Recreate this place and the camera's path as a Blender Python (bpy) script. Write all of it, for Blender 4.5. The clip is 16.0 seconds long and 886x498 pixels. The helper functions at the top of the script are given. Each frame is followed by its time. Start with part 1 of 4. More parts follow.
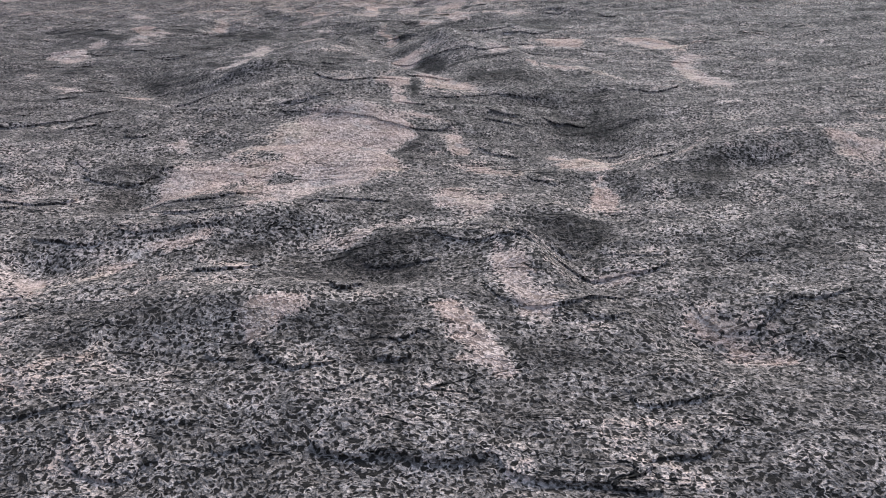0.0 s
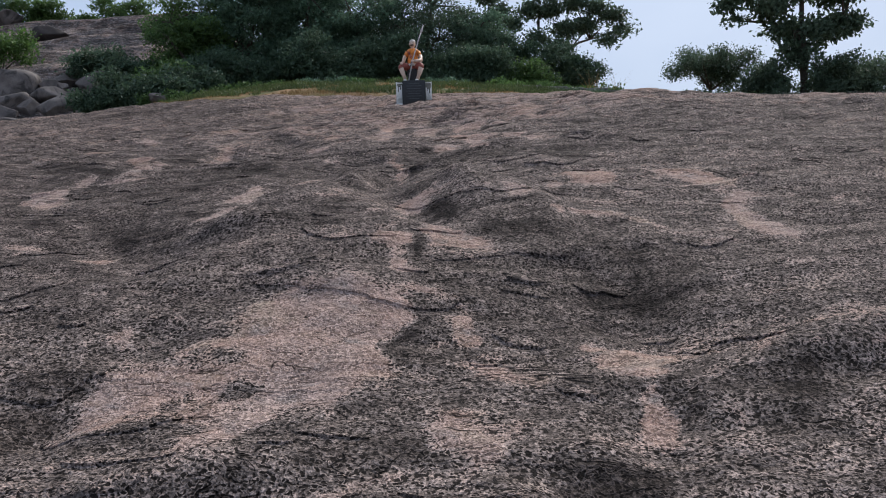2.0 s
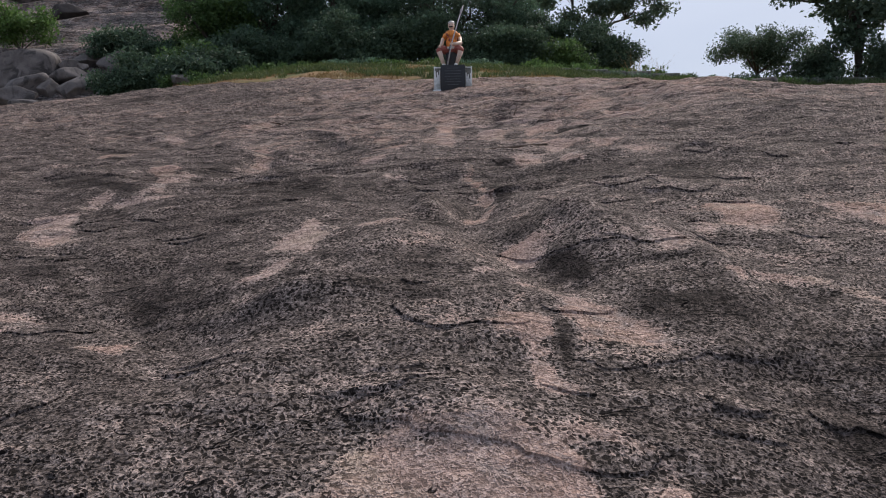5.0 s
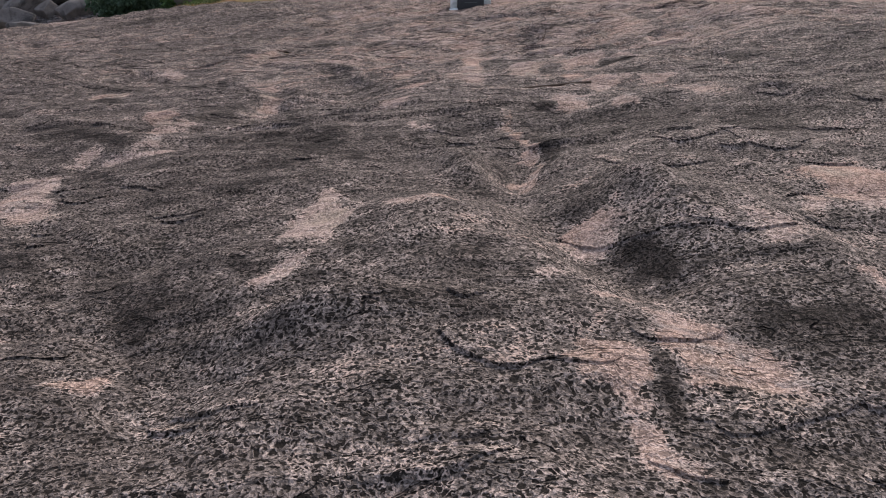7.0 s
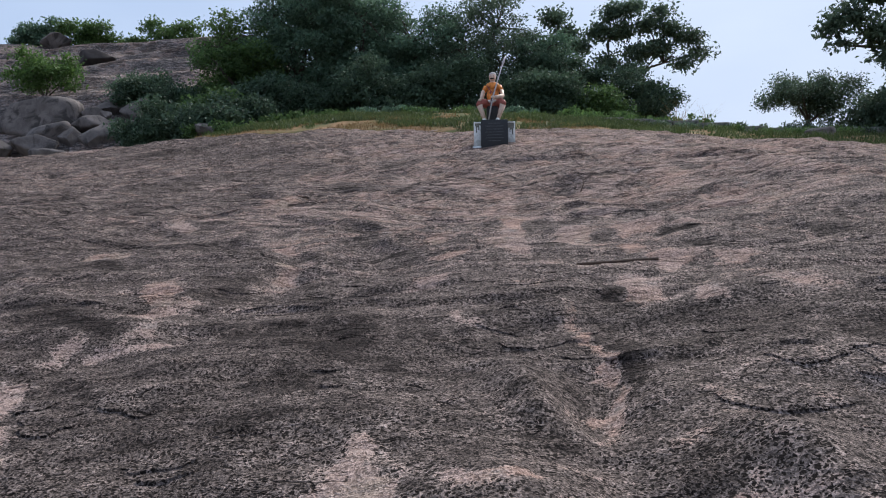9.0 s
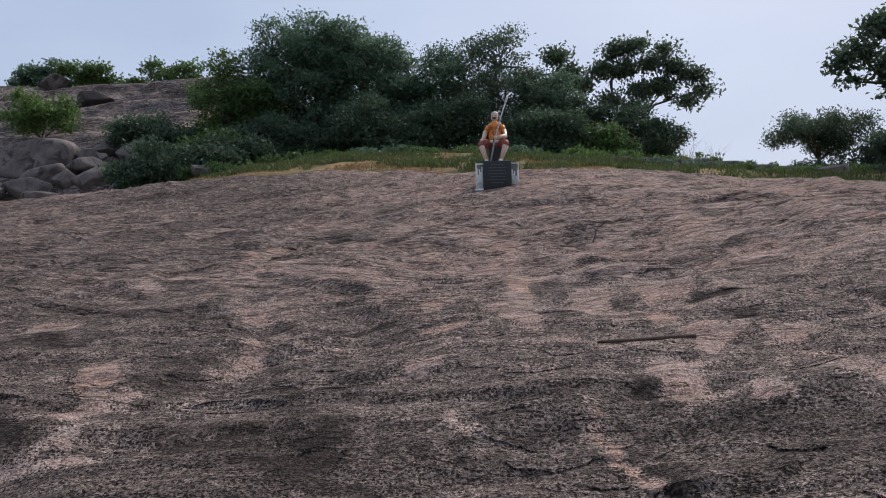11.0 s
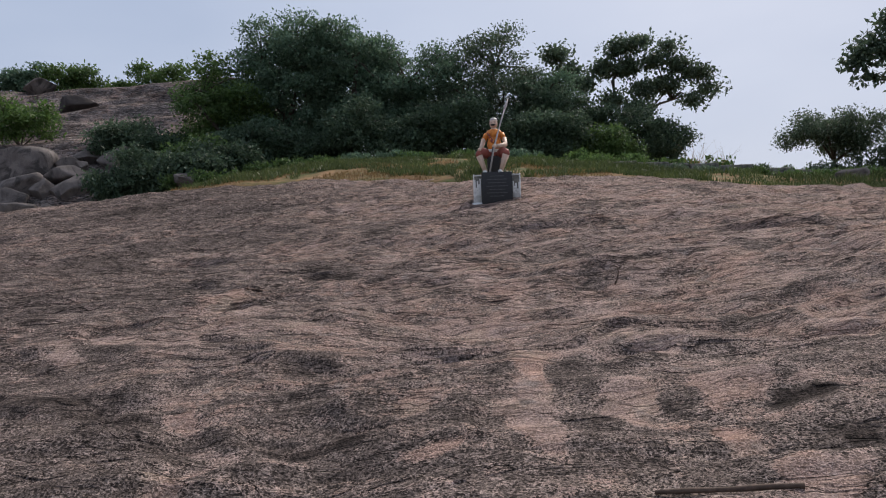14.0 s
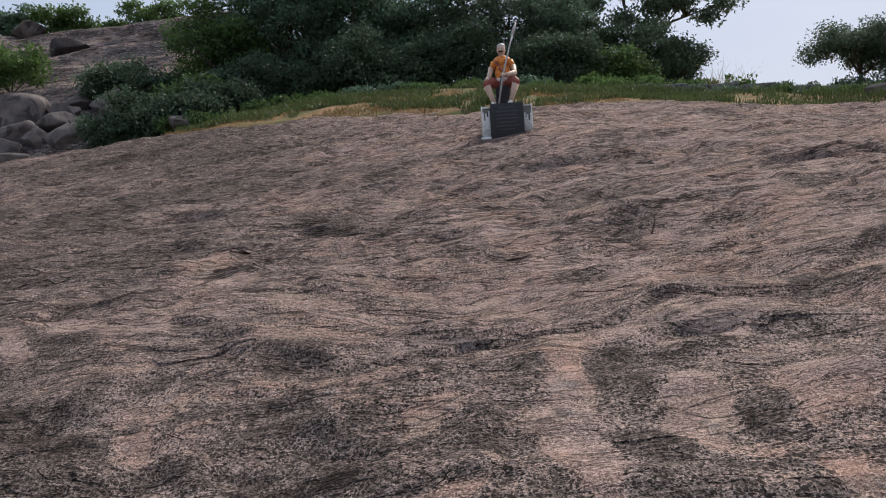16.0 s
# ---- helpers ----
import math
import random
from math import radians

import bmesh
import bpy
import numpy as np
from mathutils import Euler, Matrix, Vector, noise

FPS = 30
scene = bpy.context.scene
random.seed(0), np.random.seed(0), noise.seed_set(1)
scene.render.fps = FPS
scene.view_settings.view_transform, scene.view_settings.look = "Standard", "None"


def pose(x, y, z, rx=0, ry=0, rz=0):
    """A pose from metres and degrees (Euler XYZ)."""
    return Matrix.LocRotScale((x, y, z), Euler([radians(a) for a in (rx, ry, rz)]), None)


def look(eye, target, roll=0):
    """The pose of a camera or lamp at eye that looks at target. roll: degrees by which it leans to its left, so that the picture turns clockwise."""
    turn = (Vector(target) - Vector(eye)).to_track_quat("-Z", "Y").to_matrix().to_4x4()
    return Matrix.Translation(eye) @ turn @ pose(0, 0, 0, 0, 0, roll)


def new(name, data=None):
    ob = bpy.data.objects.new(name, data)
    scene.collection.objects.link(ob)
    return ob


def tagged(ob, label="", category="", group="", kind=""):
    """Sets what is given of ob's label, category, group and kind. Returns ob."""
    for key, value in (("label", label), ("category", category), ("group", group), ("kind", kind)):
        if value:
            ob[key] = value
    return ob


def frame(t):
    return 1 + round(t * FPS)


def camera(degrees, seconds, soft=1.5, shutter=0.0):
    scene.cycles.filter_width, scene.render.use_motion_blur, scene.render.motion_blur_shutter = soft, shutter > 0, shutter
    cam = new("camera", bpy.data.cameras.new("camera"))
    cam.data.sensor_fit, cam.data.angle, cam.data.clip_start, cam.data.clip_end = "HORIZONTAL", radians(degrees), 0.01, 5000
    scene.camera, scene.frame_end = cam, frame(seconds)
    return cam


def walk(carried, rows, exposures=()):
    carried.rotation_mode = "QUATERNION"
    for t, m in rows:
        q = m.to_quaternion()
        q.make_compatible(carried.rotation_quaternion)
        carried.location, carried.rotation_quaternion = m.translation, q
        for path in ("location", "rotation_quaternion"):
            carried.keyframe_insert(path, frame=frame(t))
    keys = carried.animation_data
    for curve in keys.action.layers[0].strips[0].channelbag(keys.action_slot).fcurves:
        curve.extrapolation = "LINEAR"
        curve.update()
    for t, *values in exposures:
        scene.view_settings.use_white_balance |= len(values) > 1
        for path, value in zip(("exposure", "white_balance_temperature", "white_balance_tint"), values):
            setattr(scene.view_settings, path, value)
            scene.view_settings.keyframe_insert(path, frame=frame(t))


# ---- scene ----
cam = camera(57.0, 16.0, soft=1.1)
PATH = [
    (0, (0.501, -24.553, -3.767), (0.602, -22.579, -4.072), -0.4),
    (0.5, (0.634, -24.291, -3.665), (0.723, -22.308, -3.902), -0.9),
    (1, (0.671, -24.056, -3.596), (0.756, -22.061, -3.697), -1.2),
    (1.5, (0.635, -23.79, -3.473), (0.715, -21.793, -3.549), -1.2),
    (2, (0.673, -23.558, -3.377), (0.705, -21.559, -3.448), -1.4),
    (2.5, (0.604, -23.369, -3.358), (0.612, -21.37, -3.426), -1.5),
    (3, (0.475, -23.142, -3.221), (0.477, -21.143, -3.287), -1.5),
    (3.5, (0.461, -22.875, -3.215), (0.458, -20.876, -3.28), -1.6),
    (4, (0.39, -22.614, -3.121), (0.38, -20.617, -3.221), -1.8),
    (4.2, (0.332, -22.495, -3.06), (0.319, -20.498, -3.175), -1.0),
    (6.3, (0.057, -21.594, -2.752), (0.026, -19.599, -2.879), -1.4),
    (6.5, (0.062, -21.499, -2.692), (0.026, -19.51, -2.896), -1.7),
    (7, (-0.013, -21.281, -2.691), (-0.062, -19.308, -3.011), -1.6),
    (7.5, (-0.131, -21.0, -2.586), (-0.186, -19.034, -2.95), -1.2),
    (8, (-0.172, -20.744, -2.457), (-0.228, -18.777, -2.815), -1.0),
    (8.5, (-0.31, -20.457, -2.341), (-0.373, -18.469, -2.55), -1.0),
    (9, (-0.259, -20.218, -2.25), (-0.331, -18.219, -2.278), -0.8),
    (9.5, (-0.223, -19.968, -2.209), (-0.295, -17.969, -2.215), -0.9),
    (10, (-0.255, -19.691, -2.072), (-0.329, -17.693, -2.05), -0.8),
    (10.2, (-0.225, -19.6, -2.051), (-0.299, -17.603, -1.975), -0.7),
    (12.3, (-0.308, -18.435, -1.851), (-0.398, -16.437, -1.814), -2.0),
    (12.5, (-0.332, -18.305, -1.752), (-0.422, -16.308, -1.712), -2.0),
    (13, (-0.25, -18.036, -1.66), (-0.33, -16.038, -1.615), -1.9),
    (13.5, (-0.177, -17.806, -1.583), (-0.254, -15.808, -1.526), -1.8),
    (14, (-0.209, -17.538, -1.506), (-0.285, -15.54, -1.446), -1.7),
    (14.5, (-0.136, -17.273, -1.488), (-0.213, -15.274, -1.489), -1.7),
    (15, (-0.162, -17.029, -1.446), (-0.244, -15.031, -1.472), -2.0),
    (15.5, (-0.249, -16.762, -1.333), (-0.339, -14.764, -1.378), -2.2),
    (16, (-0.232, -16.455, -1.285), (-0.341, -14.461, -1.394), -3.9),
]
EXPOSURES = [(0, 0.94, 5790, 3), (0.5, 0.79, 5840, 4), (1, 0.49, 6140, 7), (2, 0.29, 6290, 9), (3.5, 0.23, 6490, 12), (6.3, 0.27, 6640, 12), (7.3, 0.61, 6590, 12), (8.5, 0.67, 6190, 9), (9.2, 0.34, 6240, 10), (12.3, 0.22, 6750, 13), (14.3, 0.17, 6800, 13), (16, 0.29, 6800, 12)]
walk(cam, [(t, look(eye, target, roll)) for t, eye, target, roll in PATH], EXPOSURES)

# ---- sky and sun: a bright overcast day ----
SUN_EL, SUN_AZ = 44, 28
world = bpy.data.worlds.new("overcast_sky")
scene.world = world
world.use_nodes = True
wn, wl = world.node_tree.nodes, world.node_tree.links
wn.clear()
sky = wn.new("ShaderNodeTexSky")
sky.sky_type, sky.sun_disc = "NISHITA", False
sky.sun_elevation, sky.sun_rotation = radians(SUN_EL), radians(SUN_AZ)
sky.air_density, sky.dust_density, sky.ozone_density = 1.0, 4.0, 1.5
wcoord = wn.new("ShaderNodeTexCoord")
wmap = wn.new("ShaderNodeMapping")
wmap.inputs["Scale"].default_value = (1.0, 1.0, 2.6)
wnoise = wn.new("ShaderNodeTexNoise")
wnoise.inputs["Scale"].default_value, wnoise.inputs["Detail"].default_value = 2.2, 4
wramp = wn.new("ShaderNodeValToRGB")
wramp.color_ramp.elements[0].position, wramp.color_ramp.elements[0].color = 0.32, (3.7, 4.65, 6.4, 1)
wramp.color_ramp.elements[1].position, wramp.color_ramp.elements[1].color = 0.70, (4.65, 5.55, 7.2, 1)
wmix = wn.new("ShaderNodeMixRGB")
wmix.inputs[0].default_value = 0.85
wback = wn.new("ShaderNodeBackground")
wback.inputs["Strength"].default_value = 0.1
wout = wn.new("ShaderNodeOutputWorld")
wl.new(wcoord.outputs["Generated"], wmap.inputs["Vector"])
wl.new(wmap.outputs[0], wnoise.inputs["Vector"])
wl.new(wnoise.outputs["Fac"], wramp.inputs[0])
wl.new(sky.outputs[0], wmix.inputs[1])
wl.new(wramp.outputs[0], wmix.inputs[2])
wl.new(wmix.outputs[0], wback.inputs["Color"])
wl.new(wback.outputs[0], wout.inputs[0])

sun = new("sun", bpy.data.lights.new("sun", "SUN"))
sun.data.energy, sun.data.angle, sun.data.color = 3.9, radians(30), (1.0, 0.945, 0.87)
_a, _e = radians(SUN_AZ), radians(SUN_EL)
SUN_FROM = Vector((math.sin(_a) * math.cos(_e), math.cos(_a) * math.cos(_e), math.sin(_e)))
sun.matrix_world = look(SUN_FROM * 60, (0, 0, 0))


# ---- materials ----
class Nodes:
    """A small helper to write node materials in one line a node."""

    def __init__(self, name):
        self.mat = bpy.data.materials.new(name)
        self.mat.use_nodes = True
        self.t = self.mat.node_tree
        self.t.nodes.clear()
        self.out = self.t.nodes.new("ShaderNodeOutputMaterial")

    def put(self, kind, ins=None, **props):
        n = self.t.nodes.new("ShaderNode" + kind)
        for k, v in props.items():
            if k == "operation":
                n.operation = v
            elif k == "blend_type":
                n.blend_type = v
            elif k == "attribute_name":
                n.attribute_name = v
            elif k == "feature":
                n.feature = v
        for k, v in (ins or {}).items():
            if isinstance(v, bpy.types.NodeSocket):
                self.t.links.new(v, n.inputs[k])
            else:
                n.inputs[k].default_value = v
        return n

    def math(self, op, a, b=0.0, clamp=False):
        n = self.put("Math", {0: a, 1: b}, operation=op)
        n.use_clamp = clamp
        return n.outputs[0]

    def coords(self, scale=(1, 1, 1)):
        c = self.put("TexCoord")
        return self.put("Mapping", {"Vector": c.outputs["Object"], "Scale": scale}).outputs[0]

    def noise(self, vec, scale, detail=3.0, rough=0.55, distort=0.0):
        return self.put("TexNoise", {"Vector": vec, "Scale": scale, "Detail": detail, "Roughness": rough,
                                     "Distortion": distort}).outputs["Fac"]

    def ramp(self, fac, *stops):
        n = self.put("ValToRGB", {0: fac})
        e = n.color_ramp.elements
        while len(e) < len(stops):
            e.new(0.5)
        for s, (p, c) in zip(e, stops):
            s.position, s.color = p, (*c, 1) if len(c) == 3 else c
        return n.outputs[0]

    def level(self, fac, lo, hi):
        return self.ramp(fac, (lo, (0, 0, 0)), (hi, (1, 1, 1)))

    def mix(self, fac, a, b, blend="MIX"):
        n = self.put("MixRGB", {0: fac}, blend_type=blend)
        for i, v in ((1, a), (2, b)):
            if isinstance(v, bpy.types.NodeSocket):
                self.t.links.new(v, n.inputs[i])
            else:
                n.inputs[i].default_value = (*v, 1)
        return n.outputs[0]

    def bump(self, height, strength, distance, normal=None):
        ins = {"Height": height, "Strength": strength, "Distance": distance}
        if normal is not None:
            ins["Normal"] = normal
        return self.put("Bump", ins).outputs[0]

    def finish(self, color, rough=0.8, normal=None, metal=0.0, spec=0.3, through_light=0.0):
        ins = {"Roughness": rough, "Metallic": metal, "Specular IOR Level": spec}
        ins["Base Color"] = color if isinstance(color, bpy.types.NodeSocket) else (*color, 1)
        if normal is not None:
            ins["Normal"] = normal
        b = self.put("BsdfPrincipled", ins).outputs[0]
        if through_light:
            tr = self.put("BsdfTranslucent", {"Color": ins["Base Color"]}).outputs[0]
            b = self.put("MixShader", {0: through_light, 1: b, 2: tr}).outputs[0]
        self.t.links.new(b, self.out.inputs["Surface"])
        return self.mat


def rock_material(name, dark, pale, lean, grain, stretch, even):
    """Coarse weathered granite: pink-grey stone under dark lichen, with worm-like flakes and thin cracks."""
    m = Nodes(name)
    v = m.coords()
    vs = m.coords(stretch)
    def veins(scale, width, distort):
        n = m.noise(vs, scale * grain, 3.0, 0.6, distort)
        return m.level(m.math("ABSOLUTE", m.math("SUBTRACT", n, 0.5)), 0.0, width)
    flake = m.math("MULTIPLY", veins(44, 0.075, 0.7), m.math("ADD", m.math("MULTIPLY", veins(20, 0.05, 0.9), 0.7), 0.3))

    def grit(scale, lo, hi):
        return m.level(m.noise(vs, scale * grain, 1.0, 0.5, 1.1), lo, hi)
    g = m.math("MULTIPLY", grit(66, 0.46, 0.54), 0.38)
    g = m.math("ADD", g, m.math("MULTIPLY", grit(31, 0.46, 0.54), 0.42))
    g = m.math("ADD", g, m.math("MULTIPLY", grit(14, 0.45, 0.56), 0.12))
    g = m.math("ADD", g, m.math("MULTIPLY", grit(6, 0.42, 0.60), 0.08))
    flake2 = m.noise(vs, 9 * grain, 7.0, 0.72, 0.2)
    mid = m.noise(v, 3.1, 4.0, 0.6, 0.4)
    big = m.noise(v, 0.42, 3.0, 0.55, 0.6)
    speck = m.noise(v, 105 * grain, 3.0, 0.7)
    worn = m.math("ADD", m.math("MULTIPLY", m.math("SUBTRACT", big, 0.5), 1.4), 0.42 + lean)
    # share of bare stone: the worn patches, frayed by noise
    w = m.math("ADD", worn, m.math("MULTIPLY", m.math("SUBTRACT", mid, 0.5), 1.3))
    w = m.math("ADD", w, m.math("MULTIPLY", m.math("SUBTRACT", flake2, 0.5), 0.95))
    streak = m.noise(m.coords((0.32, 1.5, 1.0)), 3.6, 5.0, 0.62, 0.7)
    w = m.math("ADD", w, m.math("MULTIPLY", m.math("SUBTRACT", streak, 0.5), 1.9))
    w = m.level(w, 0.33, 0.66)
    tone = m.level(g, 0.36, 0.52)
    tone = m.math("ADD", m.math("MULTIPLY", tone, 1 - even), 0.4 * even)
    dark_c = m.mix(tone, (dark[0] * 0.07, dark[1] * 0.07, dark[2] * 0.07), (dark[0] * 9.6, dark[1] * 9.5, dark[2] * 9.7))
    hue = m.noise(v, 1.15, 3.0, 0.6)
    stone = m.mix(m.level(hue, 0.42, 0.62), pale, (pale[0] * 1.0, pale[1] * 0.87, pale[2] * 0.80))
    stone = m.mix(m.level(m.noise(v, 2.3, 3.0), 0.58, 0.70), stone, (pale[0] * 0.92, pale[1] * 0.88, pale[2] * 0.80))
    stone = m.mix(m.level(m.noise(v, 5.3, 3.0), 0.56, 0.75), stone, (0.38, 0.36, 0.35))
    tone_s = m.level(g, 0.10, 0.36)
    stone_c = m.mix(tone_s, m.mix(0.66, stone, (0.05, 0.042, 0.04)), stone)
    col = m.mix(w, dark_c, stone_c)
    fl = m.math("ADD", m.math("MULTIPLY", flake, 0.85), 0.15)
    col = m.mix(m.math("MULTIPLY", m.math("SUBTRACT", 1.0, fl), m.math("SUBTRACT", 1.0, m.math("MULTIPLY", w, 0.45))), col, (0.012, 0.010, 0.010))
    col = m.mix(m.level(speck, 0.36, 0.66), m.mix(0.38, col, (0.008, 0.007, 0.007)), m.mix(0.10, col, (0.9, 0.86, 0.82)))
    # thin wandering cracks and lifted sheet edges
    vc = m.coords((0.50, 1.5, 1.0))
    cn = m.noise(vc, 1.35, 3.0, 0.55, 1.1)
    line = m.math("ABSOLUTE", m.math("SUBTRACT", cn, 0.5))
    line = m.level(line, 0.0, 0.009)
    gate = m.level(m.noise(v, 1.9, 2.0), 0.50, 0.56)
    crack = m.math("SUBTRACT", 1.0, m.math("MULTIPLY", m.math("SUBTRACT", 1.0, line), gate))
    cn2 = m.noise(vc, 4.1, 3.0, 0.55, 0.9)
    line2 = m.level(m.math("ABSOLUTE", m.math("SUBTRACT", cn2, 0.5)), 0.0, 0.014)
    gate2 = m.level(m.noise(v, 3.3, 2.0), 0.55, 0.60)
    crack = m.math("MULTIPLY", crack, m.math("SUBTRACT", 1.0, m.math("MULTIPLY", m.math("SUBTRACT", 1.0, line2), gate2)))
    col = m.mix(m.math("SUBTRACT", 1.0, crack), col, (0.010, 0.009, 0.009))
    sheets = m.math("PINGPONG", m.math("MULTIPLY", cn, 6.0), 1.0)
    # ripples with relief shading painted in: hollows coloured dark, crests pale
    ripple = m.noise(m.coords((0.6, 1.0, 1.0)), 4.6 * max(grain, 0.3), 5.0, 0.66, 0.8)
    col = m.mix(m.math("MULTIPLY", m.level(ripple, 0.52, 0.58), m.math("ADD", 0.22, m.math("MULTIPLY", w, 0.48))), col, (0.016, 0.013, 0.013))
    col = m.mix(m.math("MULTIPLY", m.math("SUBTRACT", 1.0, m.level(ripple, 0.38, 0.46)), m.math("ADD", 0.10, m.math("MULTIPLY", w, 0.40))), col, (pale[0] * 0.95, pale[1] * 0.95, pale[2] * 0.95))
    n1 = m.bump(mid, 0.9, 0.13)
    n2 = m.bump(m.math("ADD", sheets, m.math("SUBTRACT", m.math("MULTIPLY", streak, 2.4), m.math("MULTIPLY", ripple, 5.5))), 1.0, 0.05, n1)
    n3 = m.bump(m.math("ADD", m.math("MULTIPLY", flake, 0.35), m.math("ADD", flake2, m.math("MULTIPLY", g, 1.0))), 1.0, 0.028, n2)
    n4 = m.bump(crack, 1.0, 0.02, n3)
    return m.finish(col, m.math("ADD", m.math("MULTIPLY", fl, -0.06), 0.98), n4, spec=0.04)


def slope_material():
    """Weathered granite of the slope: curled grey lichen flakes over dark crust, pink stone where it is worn bare,
    thin broken cracks, the edges of sheets and painted ledge shadows."""
    m = Nodes("weathered_granite")
    v = m.coords()
    worn = m.put("Attribute", attribute_name="worn").outputs["Fac"]

    def chips(scale, squash, detail=1.5, lo=0.47, hi=0.53):
        return m.level(m.noise(m.coords((1.0, squash, 1.0)), scale, detail, 0.5, 0.3), lo, hi)
    def curls(scale, lo, hi):
        n = m.noise(v, scale, 1.0, 0.5, 0.15)
        return m.math("SUBTRACT", 1.0, m.level(m.math("ABSOLUTE", m.math("SUBTRACT", n, 0.5)), lo, hi))
    curl = m.math("MAXIMUM", curls(38, 0.035, 0.080), m.math("MULTIPLY", chips(56, 1.0, 1.0, 0.48, 0.55), 0.85))
    flakes = m.math("MULTIPLY", curl, m.math("ADD", 0.42, m.math("MULTIPLY", chips(84, 1.0, 1.0, 0.44, 0.54), 0.58)))
    flakes = m.math("MULTIPLY", flakes, m.math("ADD", 0.6, m.math("MULTIPLY", chips(9, 0.8, 2.0, 0.38, 0.58), 0.4)))
    # the upper slope is combed by many fine edges and painted ledge shadows
    upper = m.put("SeparateXYZ", {0: v}).outputs["Y"]
    high = m.math("DIVIDE", m.math("ADD", upper, 17.0), 8.0, True)
    upper = m.math("ADD", 0.15, m.math("MULTIPLY", high, 0.75))
    flakes = m.math("ADD", m.math("MULTIPLY", flakes, m.math("SUBTRACT", 1.0, m.math("MULTIPLY", high, 0.35))), m.math("MULTIPLY", high, 0.14))
    grit = m.noise(v, 120, 2.0, 0.7)
    mid = m.noise(v, 2.7, 5.0, 0.62, 0.5)
    fray = m.noise(v, 11, 6.0, 0.72, 0.3)
    run = m.noise(m.coords((0.34, 1.5, 1.0)), 3.4, 5.0, 0.62, 0.7)
    # share of bare stone, its rim frayed by the flakes
    w = m.math("ADD", worn, m.math("MULTIPLY", m.math("SUBTRACT", mid, 0.5), 0.75))
    w = m.math("ADD", w, m.math("MULTIPLY", m.math("SUBTRACT", fray, 0.5), 0.95))
    w = m.math("ADD", w, m.math("MULTIPLY", m.math("SUBTRACT", run, 0.5), 0.85))
    bare = m.level(m.math("ADD", w, m.math("MULTIPLY", m.math("SUBTRACT", flakes, 0.4), 0.30)), 0.36, 0.62)
    # lichen: dark crust, with flakes that are duller where the growth is thick
    thick = m.level(m.math("ADD", w, 0.3), 0.05, 0.72)
    tip = m.mix(thick, (0.105, 0.080, 0.072), (0.68, 0.54, 0.485))
    crust = m.mix(thick, (0.012, 0.0095, 0.0085), (0.022, 0.0175, 0.0155))
    tip = m.mix(m.level(m.noise(v, 33, 2.0), 0.40, 0.62), m.mix(0.5, tip, (0.05, 0.045, 0.043)), tip)
    lichen = m.mix(flakes, crust, tip)
    # bare stone: pink to buff, with grey crystals and dark flecks left in the pits
    stone = m.mix(m.level(m.noise(v, 1.15, 3.0, 0.6), 0.42, 0.62), (0.56, 0.400, 0.345), (0.56, 0.345, 0.265))
    stone = m.mix(m.level(m.noise(v, 2.3, 3.0), 0.55, 0.70), stone, (0.54, 0.41, 0.32))
    stone = m.mix(m.level(m.noise(v, 5.3, 3.0), 0.56, 0.72), stone, (0.36, 0.305, 0.285))
    pits = m.math("MULTIPLY", m.math("SUBTRACT", 1.0, flakes), m.level(fray, 0.30, 0.50))
    stone = m.mix(m.math("MULTIPLY", pits, 0.72), stone, (0.060, 0.045, 0.040))
    stone = m.mix(m.math("MULTIPLY", flakes, 0.35), stone, (0.76, 0.61, 0.55))
    col = m.mix(bare, lichen, stone)
    col = m.mix(m.level(grit, 0.34, 0.64), m.mix(0.36, col, (0.010, 0.008, 0.007)), col)

    # cracks and sheet edges: long ones that wander across the slope, and many short ones
    def cracks(vec, scale, width, gate_scale, lo, hi):
        n = m.noise(vec, scale, 3.0, 0.55, 0.5)
        line = m.math("SUBTRACT", 1.0, m.level(m.math("ABSOLUTE", m.math("SUBTRACT", n, 0.5)), 0.0, width))
        return m.math("MULTIPLY", line, m.level(m.noise(v, gate_scale, 2.0), lo, hi)), n
    long_, lean = cracks(m.coords((0.45, 1.5, 1.0)), 1.35, 0.003, 1.9, 0.53, 0.57)
    short, _ = cracks(m.coords((0.55, 1.5, 1.0)), 4.4, 0.009, 3.3, 0.50, 0.56)
    # broad dark bands: the shadows of low ledges, painted into the colour
    ledge_shade, _ = cracks(m.coords((0.42, 1.5, 1.0)), 3.4, 0.034, 2.4, 0.42, 0.52)
    edges, _ = cracks(m.coords((0.34, 1.6, 1.0)), 6.2, 0.040, 1.7, 0.42, 0.54)
    ledge_shade = m.math("MAXIMUM", ledge_shade, m.math("MULTIPLY", edges, high))
    cracks_and_shade = m.math("MAXIMUM", m.math("MAXIMUM", long_, short), m.math("MULTIPLY", ledge_shade, upper))
    col = m.mix(m.math("MULTIPLY", cracks_and_shade, 0.92), col, (0.012, 0.010, 0.010))
    n1 = m.bump(mid, 0.8, 0.05)
    n2 = m.bump(m.math("ADD", m.math("PINGPONG", m.math("MULTIPLY", lean, 6.0), 1.0), m.math("MULTIPLY", run, m.math("MULTIPLY", upper, 6.5))), 1.0, 0.030, n1)
    n3 = m.bump(m.math("ADD", m.math("MULTIPLY", flakes, 0.5), m.math("ADD", fray, m.math("MULTIPLY", grit, 0.3))), 1.0, 0.020, n2)
    n4 = m.bump(m.math("SUBTRACT", 1.0, cracks_and_shade), 1.0, 0.022, n3)
    return m.finish(col, 0.95, n4, spec=0.05)


